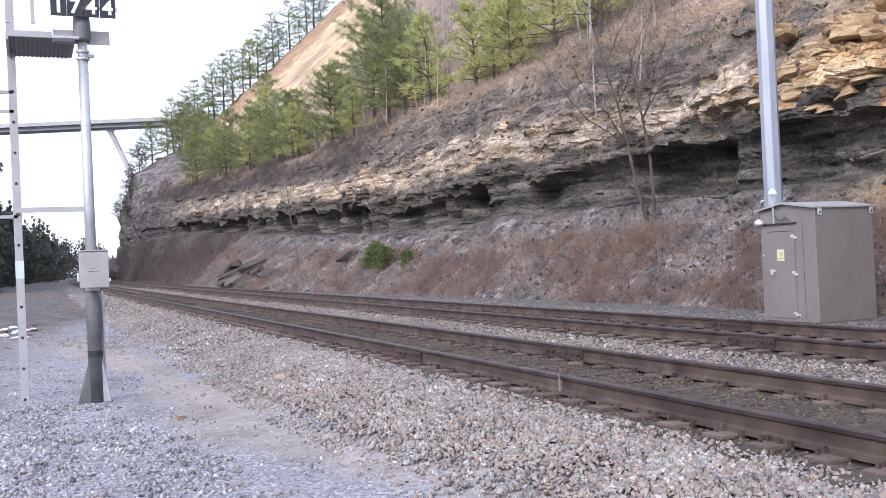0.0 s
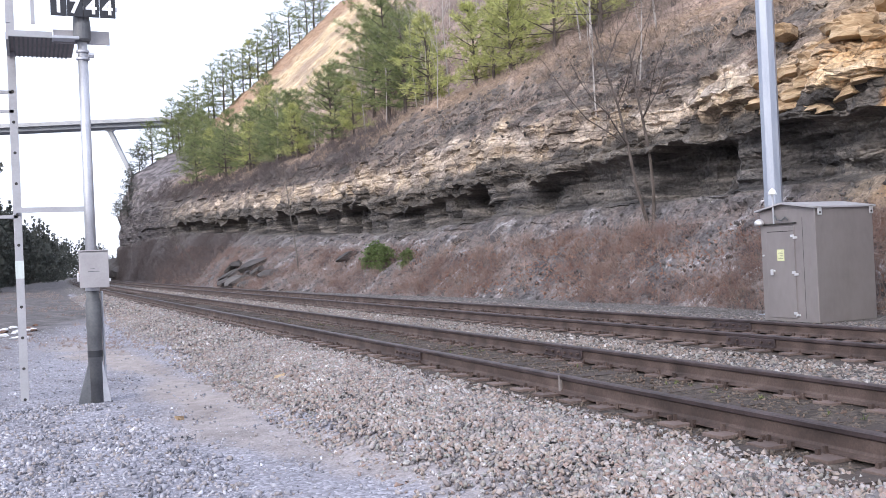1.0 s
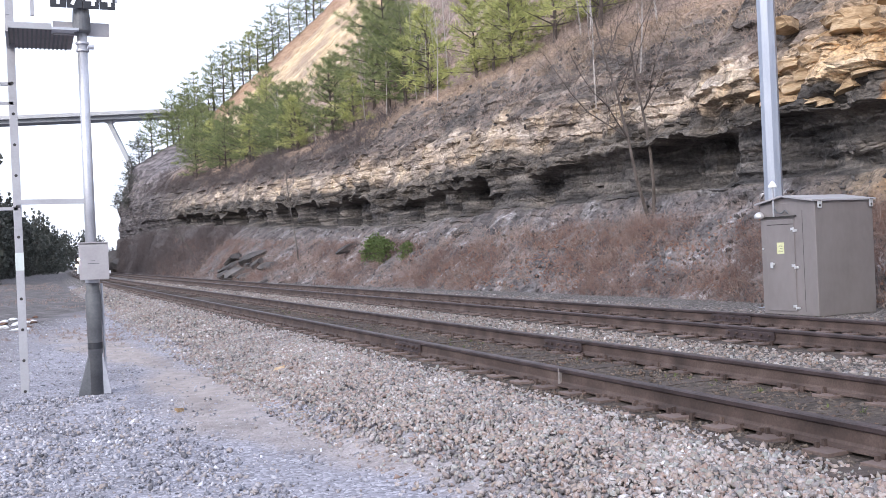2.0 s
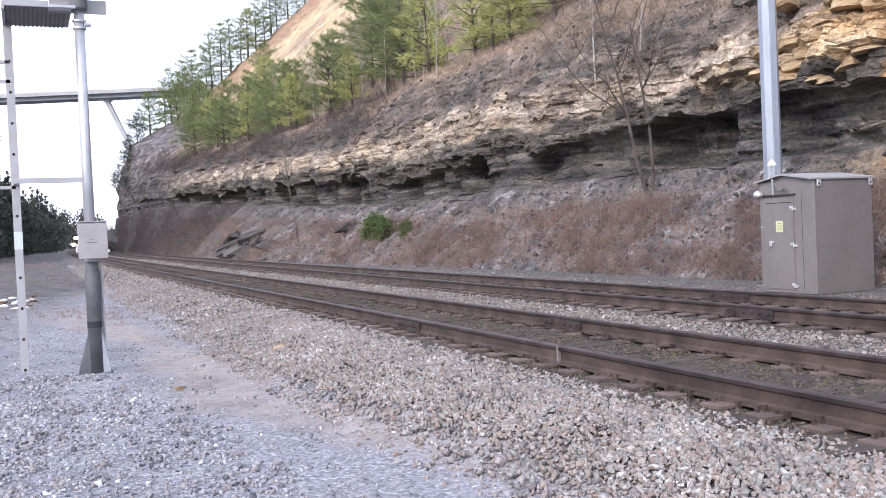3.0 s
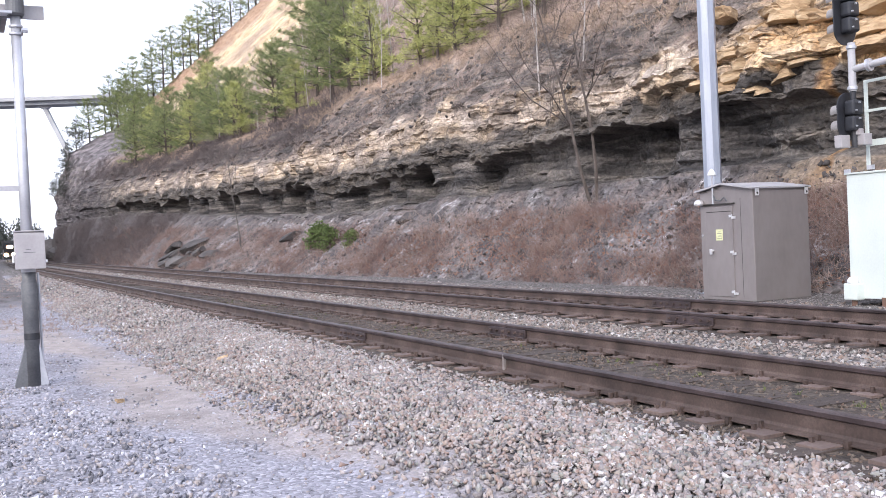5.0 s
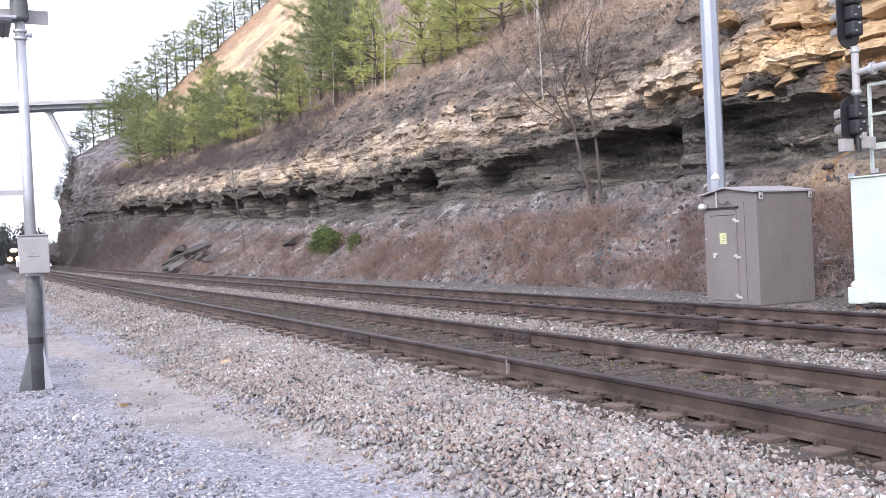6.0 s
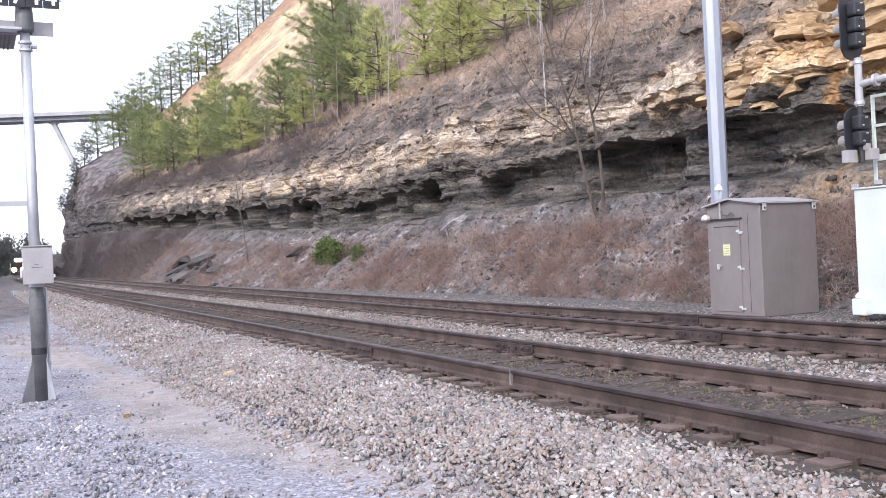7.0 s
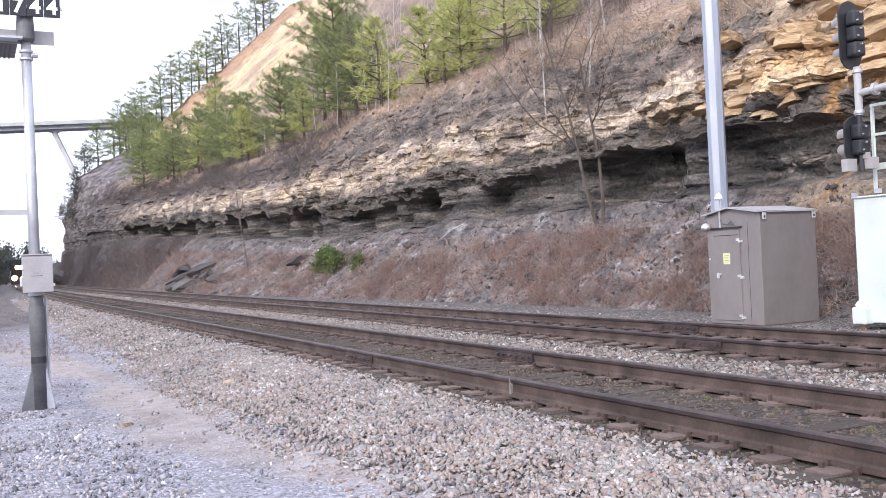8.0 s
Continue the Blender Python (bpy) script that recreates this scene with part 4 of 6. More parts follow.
# ---- grey equipment cabinet ----
def build_cabinet():
    c = thing("equipment_cabinet", "grey metal equipment cabinet with a gabled roof beside the track", "cabinet", pose(12.6, 12.8, -0.33))
    w, d, h = 1.36, 1.36, 2.06
    part("body", boxed(0, w, 0, d, 0.03, h, bevel=0.012), GREY, c)
    for x in (0.06, w - 0.26):
        part("skid", boxed(x, x + 0.2, 0.05, d - 0.05, -0.03, 0.035), SEAM, c)
    # roof: ridge runs away from the track, eaves overhang
    bm = bmesh.new()
    o, rise, th = 0.05, 0.105, 0.03
    pts = [(-o, h - 0.01), (d * 0.53, h + rise), (d + o, h - 0.01)]
    low = [(y, z) for y, z in pts]
    up = [(y, z + th) for y, z in pts]
    rows = []
    for x in (-0.09, w + 0.04):
        rows.append([bm.verts.new((x, y, z)) for y, z in low + up[::-1]])
    n = 6
    for i in range(n):
        bm.faces.new((rows[0][i], rows[0][(i + 1) % n], rows[1][(i + 1) % n], rows[1][i]))
    for q in rows:
        bm.faces.new((q[0], q[1], q[4], q[5]))
        bm.faces.new((q[1], q[2], q[3], q[4]))
    part("roof", bm, material("pale_roof_metal", [(0.36, 0.35, 0.37), (0.45, 0.44, 0.46)], 2, 0.5, 0.05, 0.3, 20, depth=0.002), c, "paler gabled metal roof")
    bm = bmesh.new()
    v = [bm.verts.new(p) for p in ((0.004, 0.01, h - 0.02), (0.004, d - 0.01, h - 0.02), (0.004, d * 0.53, h + rise), (w - 0.004, 0.01, h - 0.02), (w - 0.004, d - 0.01, h - 0.02), (w - 0.004, d * 0.53, h + rise))]
    for q in ((0, 1, 2), (5, 4, 3), (0, 2, 5, 3), (1, 4, 5, 2), (0, 3, 4, 1)):
        bm.faces.new([v[i] for i in q])
    part("gable", bm, GREY, c)
    # door in the face towards the track
    door = part("door", boxed(-0.022, 0.0, 0.50, 1.20, 0.10, 1.76, bevel=0.006), GREY, c)
    part("drip_edge", boxed(-0.05, -0.0, 0.44, 1.25, 1.80, 1.825, bevel=0.004), SEAM, c)
    part("slot", boxed(-0.027, -0.02, 0.52, 1.16, 1.665, 1.678), SEAM, door)
    for z in (0.17, 0.90, 1.56):
        hg = bmesh.new()
        box(hg, -0.045, -0.02, 0.505, 0.565, z, z + 0.045, bevel=0.004)
        box(hg, -0.030, 0.0, 0.43, 0.50, z - 0.03, z + 0.012, bevel=0.004)
        tube(hg, (-0.03, 0.502, z - 0.035), (-0.03, 0.502, z + 0.05), 0.012, n=8)
        part("hinge", hg, CHROME, door, "bright metal hinge")
    hb = bmesh.new()
    tube(hb, (-0.02, 1.02, 0.95), (-0.09, 1.02, 0.95), 0.022, n=10)
    box(hb, -0.10, -0.075, 0.985, 1.045, 0.88, 0.985, bevel=0.008)
    part("handle", hb, CHROME, door, "bright metal door handle")
    notice = part("notice", boxed(-0.026, -0.0225, 0.755, 0.93, 1.14, 1.345), LABEL, door, "pale yellow paper notice, print too small to read")
    for k in range(5):
        part("print_line", boxed(-0.0275, -0.026, 0.785, 0.90 - 0.02 * (k % 3), 1.175 + 0.03 * k, 1.182 + 0.03 * k), DARKGREY, notice)
    part("lock", tubed((-0.004, 1.30, 1.24), (-0.03, 1.30, 1.24), 0.018, n=8), CHROME, c)
    # hooded vent lamp at the corner, bent cable and a white domed aerial
    lamp = lathe(bmesh.new(), [(0.075, 0), (0.09, 0.02), (0.085, 0.07), (0.05, 0.11), (0.01, 0.125)], 14, (-0.08, 1.30, 1.80))
    part("vent_hood", lamp, CHROME, c, "bright curved vent hood", smooth=True)
    bm = tubed((-0.06, 0.94, 1.82), (-0.06, 0.94, 2.36), 0.016, n=8)
    part("aerial_stem", bm, GALV, c)
    part("aerial_dome", lathe(bmesh.new(), [(0.075, 0), (0.08, 0.02), (0.06, 0.07), (0.02, 0.115), (0.004, 0.125)], 16, (-0.06, 0.94, 2.35)), WHITE, c, "white domed aerial", smooth=True)
    bm = bmesh.new()
    path = [(-0.04, 0.94, 1.98), (-0.07, 0.86, 1.89), (-0.06, 0.74, 1.87), (-0.05, 0.66, 1.93), (-0.02, 0.62, 1.86)]
    for p, q in zip(path, path[1:]):
        tube(bm, p, q, 0.014, n=6)
    part("cable", bm, DARKGREY, c)
    # lifting lugs under the eaves
    for x in (0.03, w - 0.12):
        lug = boxed(x, x + 0.09, -0.05, -0.035, h - 0.135, h + 0.02, bevel=0.012)
        lg = part("lifting_lug", lug, CHROME, c, "bright lifting lug with a hole")
        part("hole", tubed((x + 0.045, -0.0515, h - 0.09), (x + 0.045, -0.0505, h - 0.09), 0.022, n=12), SEAM, lg)
    part("panel_seam", boxed(-0.003, 0.001, 0.30, 0.306, 0.1, 1.9), SEAM, c)
    return c


def build_column():
    c = thing("steel_column", "tall blue-grey steel column standing behind the cabinet", "column", pose(13.9, 15.2, -0.33, 0, 0, 12))
    bm = bmesh.new()
    r, n, h = 0.185, 8, 9.2
    lathe(bm, [(r, 0.0), (r * 0.94, h)], n)
    part("shaft", bm, BLUESTEEL, c)
    part("base_plate", boxed(-0.28, 0.28, -0.28, 0.28, -0.02, 0.04, bevel=0.005), BLUESTEEL, c)
    bm = bmesh.new()
    box(bm, 0.155, 0.185, -0.03, 0.03, 0.05, 9.1)
    part("conduit", bm, DARKGREY, c, "dark conduit up the column")
    for i in range(4):
        part("bolt", tubed((0.23 * (-1) ** i, 0.23 * (-1) ** (i // 2), 0.03), (0.23 * (-1) ** i, 0.23 * (-1) ** (i // 2), 0.09), 0.02, n=6), RUST, c)


def build_white_cabinet():
    c = thing("white_cabinet", "large white metal signal cabinet beside the track", "cabinet", pose(12.95, 8.5, -0.24))
    part("body", boxed(0, 1.2, 0, 2.56, 0.05, 2.06, bevel=0.012), PALECAB, c)
    part("roof", boxed(-0.03, 1.23, -0.05, 2.585, 2.06, 2.09, bevel=0.008), PALECAB, c)
    part("door_seam", boxed(-0.003, 0.002, 1.14, 1.15, 0.12, 2.0), SEAM, c)
    part("lip", boxed(-0.03, 0.0, 2.46, 2.58, 2.085, 2.15, bevel=0.005), GALV, c)
    for y in (0.05, 2.33):
        f = part("foot", boxed(-0.16, 0.02, y - 0.03, y + 0.24, 0.03, 0.30, bevel=0.02), PALECAB, c)
        part("foot_cap", lathe(bmesh.new(), [(0.085, 0.0), (0.09, 0.06), (0.06, 0.1), (0.02, 0.12)], 14, (-0.07, y + 0.12, 0.29)), WHITE, f, smooth=True)
        part("bolt", tubed((-0.07, y + 0.1, -0.09), (-0.07, y + 0.1, 0.05), 0.045, n=10), RUSTBASE, f, "rusty foot bolt")
    part("base_pipe", tubed((0.05, 1.9, -0.1), (0.05, 1.9, 0.08), 0.09, n=12), RUSTBASE, c, "rusty pipe under the cabinet")
    return c


def signal_head(parent, m, lamps=3):
    """A colour light head with an oval backplate, lamps facing +y."""
    h = new("signal_head")
    h.parent = parent
    h.matrix_basis = m
    tagged(h, "black colour light signal head with an oval backplate")
    bm = bmesh.new()
    n, w, hh = 40, 0.24, 0.30 if lamps == 3 else 0.14
    ring = []
    for i in range(n):
        a = 2 * math.pi * i / n
        ring.append((w * math.cos(a), (hh if math.sin(a) > 0 else -hh) + w * math.sin(a)))
    f, b = [bm.verts.new((x, 0.02, z)) for x, z in ring], [bm.verts.new((x, 0.0, z)) for x, z in ring]
    bm.faces.new(f)
    bm.faces.new(b[::-1])
    for i in range(n):
        bm.faces.new((f[i], f[(i + 1) % n], b[(i + 1) % n], b[i]))
    part("backplate", bm, BLACK, h)
    for k in range(lamps):
        z = (k - (lamps - 1) / 2) * 0.245
        p = part("lamp_housing", boxed(-0.115, 0.115, -0.2, 0.0, z - 0.118, z + 0.118, bevel=0.04), BLACK, h)
        part("latch", tubed((0.0, -0.2, z + 0.07), (0.0, -0.23, z + 0.07), 0.015, n=8), GALV, p)
        part("latch", tubed((-0.07, -0.2, z - 0.05), (-0.07, -0.225, z - 0.05), 0.014, n=8), GALV, p)
        vb = bmesh.new()
        ro, segs = 0.1, 16
        pts = []
        for i in range(segs + 1):
            a = math.radians(-30 + 240 * i / segs)
            pts.append((ro * math.cos(a), ro * math.sin(a)))
        v0 = [vb.verts.new((x, 0.02, z + q)) for x, q in pts]
        v1 = [vb.verts.new((x, 0.27, z + q - 0.02)) for x, q in pts]
        v2 = [vb.verts.new((x * 0.95, 0.27, z + q * 0.95 - 0.02)) for x, q in pts]
        v3 = [vb.verts.new((x * 0.95, 0.02, z + q * 0.95)) for x, q in pts]
        for i in range(segs):
            for A, B in ((v0, v1), (v1, v2), (v2, v3)):
                vb.faces.new((A[i], A[i + 1], B[i + 1], B[i]))
        part("visor", vb, LENSGREY, h, "grey weathered sun visor")
    return h


def build_right_signal():
    s = thing("trackside_signal", "white tubular signal bracket with two black three-lamp heads", "railway signal", pose(12.6, 10.57, -0.3))
    part("stem", tubed((0, 0, 3.40), (0, 0, 4.16), 0.058, n=16), SIGNALGREY, s)
    part("lower_stem", tubed((0.0, 0, 2.52), (0.0, 0, 3.42), 0.045, n=12), BLACK, s)
    for z in (3.42, 4.06):
        part("collar", lathe(bmesh.new(), [(0.07, 0), (0.078, 0.01), (0.078, 0.05), (0.07, 0.06)], 16, (0, 0, z)), GALV, s)
    part("arm", tubed((-0.0, 0.02, 3.74), (0.3, -1.9, 3.92), 0.055, n=14), SIGNALGREY, s)
    fl = tubed((0.04, -0.26, 3.765), (0.046, -0.31, 3.77), 0.10, n=16)
    part("flange", fl, GALV, s)
    signal_head(s, pose(0.0, 0.10, 4.68))
    signal_head(s, pose(0.0, 0.10, 3.02), 2)
    for x, y, z, q in ((-0.16, 0.10, 2.62, 0.10), (0.10, -0.10, 2.64, 0.09), (0.03, -0.04, 2.76, 0.05)):
        part("junction_box", boxed(x - q, x + q, y - 0.07, y + 0.07, z - q, z + q, bevel=0.01), BOXGREY, s)
    mast = part("main_mast", tubed((0.3, -1.95, 0.02), (0.3, -1.95, 6.3), 0.075, n=16), SIGNALGREY, s)
    part("mast_base", boxed(0.1, 0.5, -2.15, -1.75, 0, 0.05, bevel=0.006), GALV, mast)
    # caged ladder and platform frame above the cabinet
    lad = thing("signal_ladder", "white painted steel ladder frame behind the white cabinet", "ladder", pose(13.0, 10.66, 1.88))
    for y in (0.0, -1.1):
        part("post", boxed(-0.022, 0.022, y - 0.022, y + 0.022, 0.0, 1.42), PALECAB, lad)
    for z, t in ((1.40, 0.022), (0.93, 0.02), (0.42, 0.05)):
        part("rail", boxed(-0.02, 0.02, -1.1, 0.0, z - t, z + t), PALECAB, lad)
    part("brace", boxed(-0.03, 0.03, -0.09, 0.01, 0.0, 0.07), GALV, lad)


# ---- signal mast and ladder on the yard side ----
def build_mast():
    s = thing("signal_mast", "galvanised signal mast with a grey box and number plate", "signal mast", pose(0.715, 12.7, -0.5))
    part("pole", lathe(bmesh.new(), [(0.068, 1.40), (0.062, 2.6), (0.058, 4.75)], 20), GALV, s, smooth=True)
    part("sleeve", lathe(bmesh.new(), [(0.088, 0.0), (0.088, 0.95), (0.094, 0.96), (0.094, 1.28), (0.078, 1.34), (0.078, 1.50)], 20), DARKGREY, s, "dark grey lower sleeve", smooth=True)
    part("band", lathe(bmesh.new(), [(0.0895, 0.61), (0.0905, 0.615), (0.0905, 0.685), (0.0895, 0.69)], 20), BLACK, s, "black tape band")
    part("clamp", lathe(bmesh.new(), [(0.083, 1.43), (0.086, 1.44), (0.086, 1.475), (0.083, 1.48)], 20), GALV, s)
    # spread base plates on two sides
    for side, wid in ((-1, 0.22), (1, 0.17)):
        bm = bmesh.new()
        top, bot = 0.075, wid
        ys = (-0.05, 0.09)
        v = [bm.verts.new((side * x, y, z)) for y in ys for x, z in ((0.03, 0.0), (bot, 0.0), (bot - 0.01, 0.08), (top, 0.56), (0.03, 0.58))]
        bm.faces.new(v[:5])
        bm.faces.new(v[5:][::-1])
        for i in range(5):
            bm.faces.new((v[i], v[(i + 1) % 5], v[5 + (i + 1) % 5], v[5 + i]))
        part("base_wing", bm, DARKGREY if side < 0 else GALV, s, "flared steel base")
    cb = part("cable_tube", tubed((0.115, 0.05, 0.05), (0.105, 0.03, 1.42), 0.016, n=8), GALV, s)
    b = part("junction_box", boxed(-0.152, 0.172, -0.28, -0.075, 1.475, 1.915, bevel=0.012), BOXGREY, s, "light grey junction box on the mast")
    part("lid", boxed(-0.16, 0.18, -0.295, -0.28, 1.47, 1.9, bevel=0.008), BOXGREY, b)
    part("top_flap", boxed(-0.163, 0.182, -0.3, -0.07, 1.915, 1.93, bevel=0.004), BOXGREY, b)
    for z in (1.54, 1.83):
        part("latch", boxed(0.18, 0.2, -0.295, -0.25, z, z + 0.035, bevel=0.004), CHROME, b)
    part("side_lever", boxed(-0.185, -0.16, -0.26, -0.22, 1.55, 1.66, bevel=0.006), CHROME, b)
    part("embossed_mark", boxed(-0.06, 0.07, -0.2985, -0.295, 1.665, 1.672), DARKGREY, b)
    part("embossed_mark", boxed(-0.03, 0.02, -0.2985, -0.295, 1.70, 1.705), DARKGREY, b)
    part("bracket", boxed(-0.06, 0.06, -0.08, 0.07, 1.7, 1.76), GALV, s)
    # head of the mast: hub, back sign and the number plate
    part("hub", lathe(bmesh.new(), [(0.085, 4.53), (0.105, 4.56), (0.105, 4.72), (0.09, 4.88), (0.085, 5.4)], 20), DARKGREY, s, "dark cast mast head", smooth=False)
    for z in (4.30, 4.39):
        part("collar", lathe(bmesh.new(), [(0.066, z), (0.08, z + 0.008), (0.08, z + 0.03), (0.066, z + 0.038)], 16), GALV, s)
    part("clamp_bolt", tubed((0.06, -0.04, 4.36), (0.13, -0.04, 4.36), 0.03, n=8), GALV, s)
    part("back_sign", boxed(-0.33, 0.33, 0.07, 0.085, 4.52, 4.69, bevel=0.003), BOXGREY, s, "plain grey back of a sign")
    for i, (x, d) in enumerate(((-0.265, "1"), (-0.077, "7"), (0.113, "4"), (0.303, "4"))):
        pl = part("number_plate", boxed(x - 0.092, x + 0.092, -0.15, -0.14, 4.81, 5.08, bevel=0.003), BLACK, s, "black plate with one white digit")
        cu = bpy.data.curves.new("digit", "FONT")
        cu.body, cu.size, cu.align_x, cu.extrude, cu.offset = d, 0.245, "CENTER", 0.0015, 0.008
        cu.materials.append(DIGIT)
        tx = new("digit", cu)
        tx.parent = pl
        tx.matrix_basis = pose(x, -0.153, 4.855, 90, 0, 0)
    part("plate_bracket", boxed(-0.30, 0.42, -0.14, -0.10, 4.91, 4.95), GALV, s)
    return s


def build_ladder():
    lad = thing("signal_ladder", "white galvanised signal ladder with a small platform", "ladder", pose(-0.105, 13.55, -0.5))
    post = part("ladder_rail", boxed(-0.055, 0.045, -0.02, 0.02, 0.0, 6.5, bevel=0.004), SIGNALGREY, lad)
    for i in range(11):
        z = 0.06 + i * 0.398
        part("hole", tubed((-0.005, -0.0215, z), (-0.005, -0.0205, z), 0.02, n=10), SEAM, post)
    part("ladder_rail", boxed(-0.62, -0.53, -0.02, 0.02, 0.0, 6.5, bevel=0.004), SIGNALGREY, lad)
    for z in (2.42, 3.78, 4.03, 5.35):
        part("rung", boxed(-0.6, 0.0, -0.02, 0.025, z - 0.02, z + 0.02), SIGNALGREY, lad)
    part("tie_bar", boxed(-0.0, 0.80, -0.87, -0.82, 2.42, 2.48), SIGNALGREY, lad)
    part("tie_bar_return", boxed(0.0, 0.03, -0.86, 0.0, 2.44, 2.48), SIGNALGREY, lad)
    part("pale_tape", boxed(-0.057, 0.047, -0.023, -0.0205, 1.62, 1.85), PALECAB, post)
    # platform of slats with a toe board and guard rails
    for i in range(14):
        x = -0.02 + i * 0.052
        part("slat", boxed(x, x + 0.022, -0.95, 0.25, 4.545, 4.556), DARKGREY, lad)
    part("grating_sheet", boxed(-0.03, 0.74, -0.93, 0.24, 4.556, 4.561), material("stained_grating", [(0.20, 0.18, 0.18), (0.29, 0.265, 0.265)], 4, 0.7, 0.1, 0.2, 30), lad)
    part("toe_board", boxed(-0.02, 0.47, -0.99, -0.96, 4.535, 4.61, bevel=0.003), SIGNALGREY, lad)
    part("side_board", boxed(-0.05, -0.02, -0.96, 0.25, 4.5, 4.59), SIGNALGREY, lad)
    part("support", boxed(0.47, 0.78, -0.99, -0.75, 4.54, 4.57), GALV, lad)
    for x in (-0.02, 0.26):
        part("guard_post", boxed(x - 0.022, x + 0.022, -0.98, -0.94, 4.7, 6.0), SIGNALGREY, lad)
    for z in (5.0, 5.45):
        part("guard_rail", boxed(-0.04, 0.28, -0.97, -0.945, z, z + 0.03), SIGNALGREY, lad)
    return lad


# ---- the train ----
def build_train():
    t = thing("locomotive", "dark diesel locomotive with glowing headlights and ditch lights", "locomotive", pose(5.3025 + float(bend(345)), 345, 0))
    part("hood", boxed(-0.9, 0.9, 4.2, 19.0, 1.5, 4.35, bevel=0.12), LOCO, t)
    part("cab", boxed(-1.5, 1.5, 2.0, 4.4, 1.5, 4.5, bevel=0.15), LOCO, t)
    nose = part("nose", boxed(-0.85, 0.85, 0.6, 2.2, 1.5, 3.3, bevel=0.15), LOCO, t)
    part("frame", boxed(-1.5, 1.5, 0.2, 19.6, 1.05, 1.5, bevel=0.04), LOCO, t)
    part("pilot", boxed(-1.4, 1.4, 0.0, 0.3, 0.2, 1.15, bevel=0.05), LOCO, t)
    part("coupler", boxed(-0.12, 0.12, -0.5, 0.2, 0.7, 0.95, bevel=0.04), RUST, t)
    for x in (-0.62, 0.62):
        part("windscreen", boxed(x - 0.45, x + 0.45, 1.985, 2.0, 3.25, 4.0, bevel=0.005), GLASS, t)
        # lamp discs are oversized and ringed in orange to imitate lens flare
        part("ditch_light", tubed((x * 1.25, 0.02, 1.22), (x * 1.25, -0.06, 1.22), 0.36, n=16), GLOW, t, "glowing ditch light")
        part("glow_ring", tubed((x * 1.25, 0.04, 1.22), (x * 1.25, 0.01, 1.22), 0.54, n=20), LENSGLOW, t, "orange ring imitating the lens glow round a lamp")
        part("handrail", tubed((x * 2.2, 0.3, 1.5), (x * 2.2, 0.3, 2.5), 0.03, n=6), WHITE, t, "white handrail")
    hl = boxed(-0.6, 0.6, 0.5, 0.75, 2.76, 3.38, bevel=0.04)
    part("headlight_housing", hl, LOCO, t)
    for x in (-0.16, 0.16):
        # oversized disc and added orange ring again stand for flare
        part("headlight", tubed((x * 1.9, 0.5, 3.07), (x * 1.9, 0.42, 3.07), 0.28, n=16), GLOW, t, "glowing headlight")
        part("glow_ring", tubed((x * 1.9, 0.5, 3.07), (x * 1.9, 0.47, 3.07), 0.4, n=20), LENSGLOW, t, "orange ring imitating the lens glow round a lamp")
    for y in (2.6, 4.3, 6.0, 13.6, 15.3, 17.0):
        for x in (-0.75, 0.75):
            part("wheel", tubed((x - 0.07, y, 0.5), (x + 0.07, y, 0.5), 0.5, n=20), RUST, t)
    for y in (4.3, 15.3):
        part("truck_frame", boxed(-1.1, 1.1, y - 2.4, y + 2.4, 0.45, 0.95, bevel=0.05), LOCO, t)
    return t


# ---- the far bridge ----
def build_bridge():
    b = thing("highway_bridge", "pale grey high road bridge with a slanted leg", "bridge", pose(27.0, 347.6, 0, 0, 0, -23.3))
    z = 52.3
    girder = material("weathered_girder", [(0.24, 0.26, 0.29), (0.33, 0.35, 0.38)], 0.2, 0.8, 0.05, 0, 3)
    part("deck", boxed(-150, 60, -5, 5, z - 0.5, z, bevel=0.05), CONCRETE, b)
    part("girder", boxed(-150, 60, -3.4, 3.4, z - 1.75, z - 0.5, bevel=0.05), girder, b, "darker girder under the deck")
    for y in (-5.0, 4.75):
        part("parapet", boxed(-150, 60, y, y + 0.25, z, z + 0.75), CONCRETE, b)
    bm = bmesh.new()
    v = [bm.verts.new((x, y, zz)) for y in (-1.0, 1.0) for x, zz in ((-0.7, z - 1.7), (0.7, z - 1.7), (23.6, -1.0), (22.4, -1.0))]
    for q in ((0, 1, 2, 3), (7, 6, 5, 4), (0, 4, 5, 1), (1, 5, 6, 2), (2, 6, 7, 3), (3, 7, 4, 0)):
        bm.faces.new([v[i] for i in q])
    part("slant_leg", bm, CONCRETE, b, "slanted concrete leg")
    bm = bmesh.new()
    v = [bm.verts.new((x, y, zz)) for y in (-1.1, 1.1) for x, zz in ((-2.6, z - 1.74), (2.6, z - 1.74), (1.2, z - 2.7), (-0.6, z - 2.7))]
    for q in ((0, 1, 2, 3), (7, 6, 5, 4), (0, 4, 5, 1), (1, 5, 6, 2), (2, 6, 7, 3), (3, 7, 4, 0)):
        bm.faces.new([v[i] for i in q])
    part("haunch", bm, CONCRETE, b)
    return b


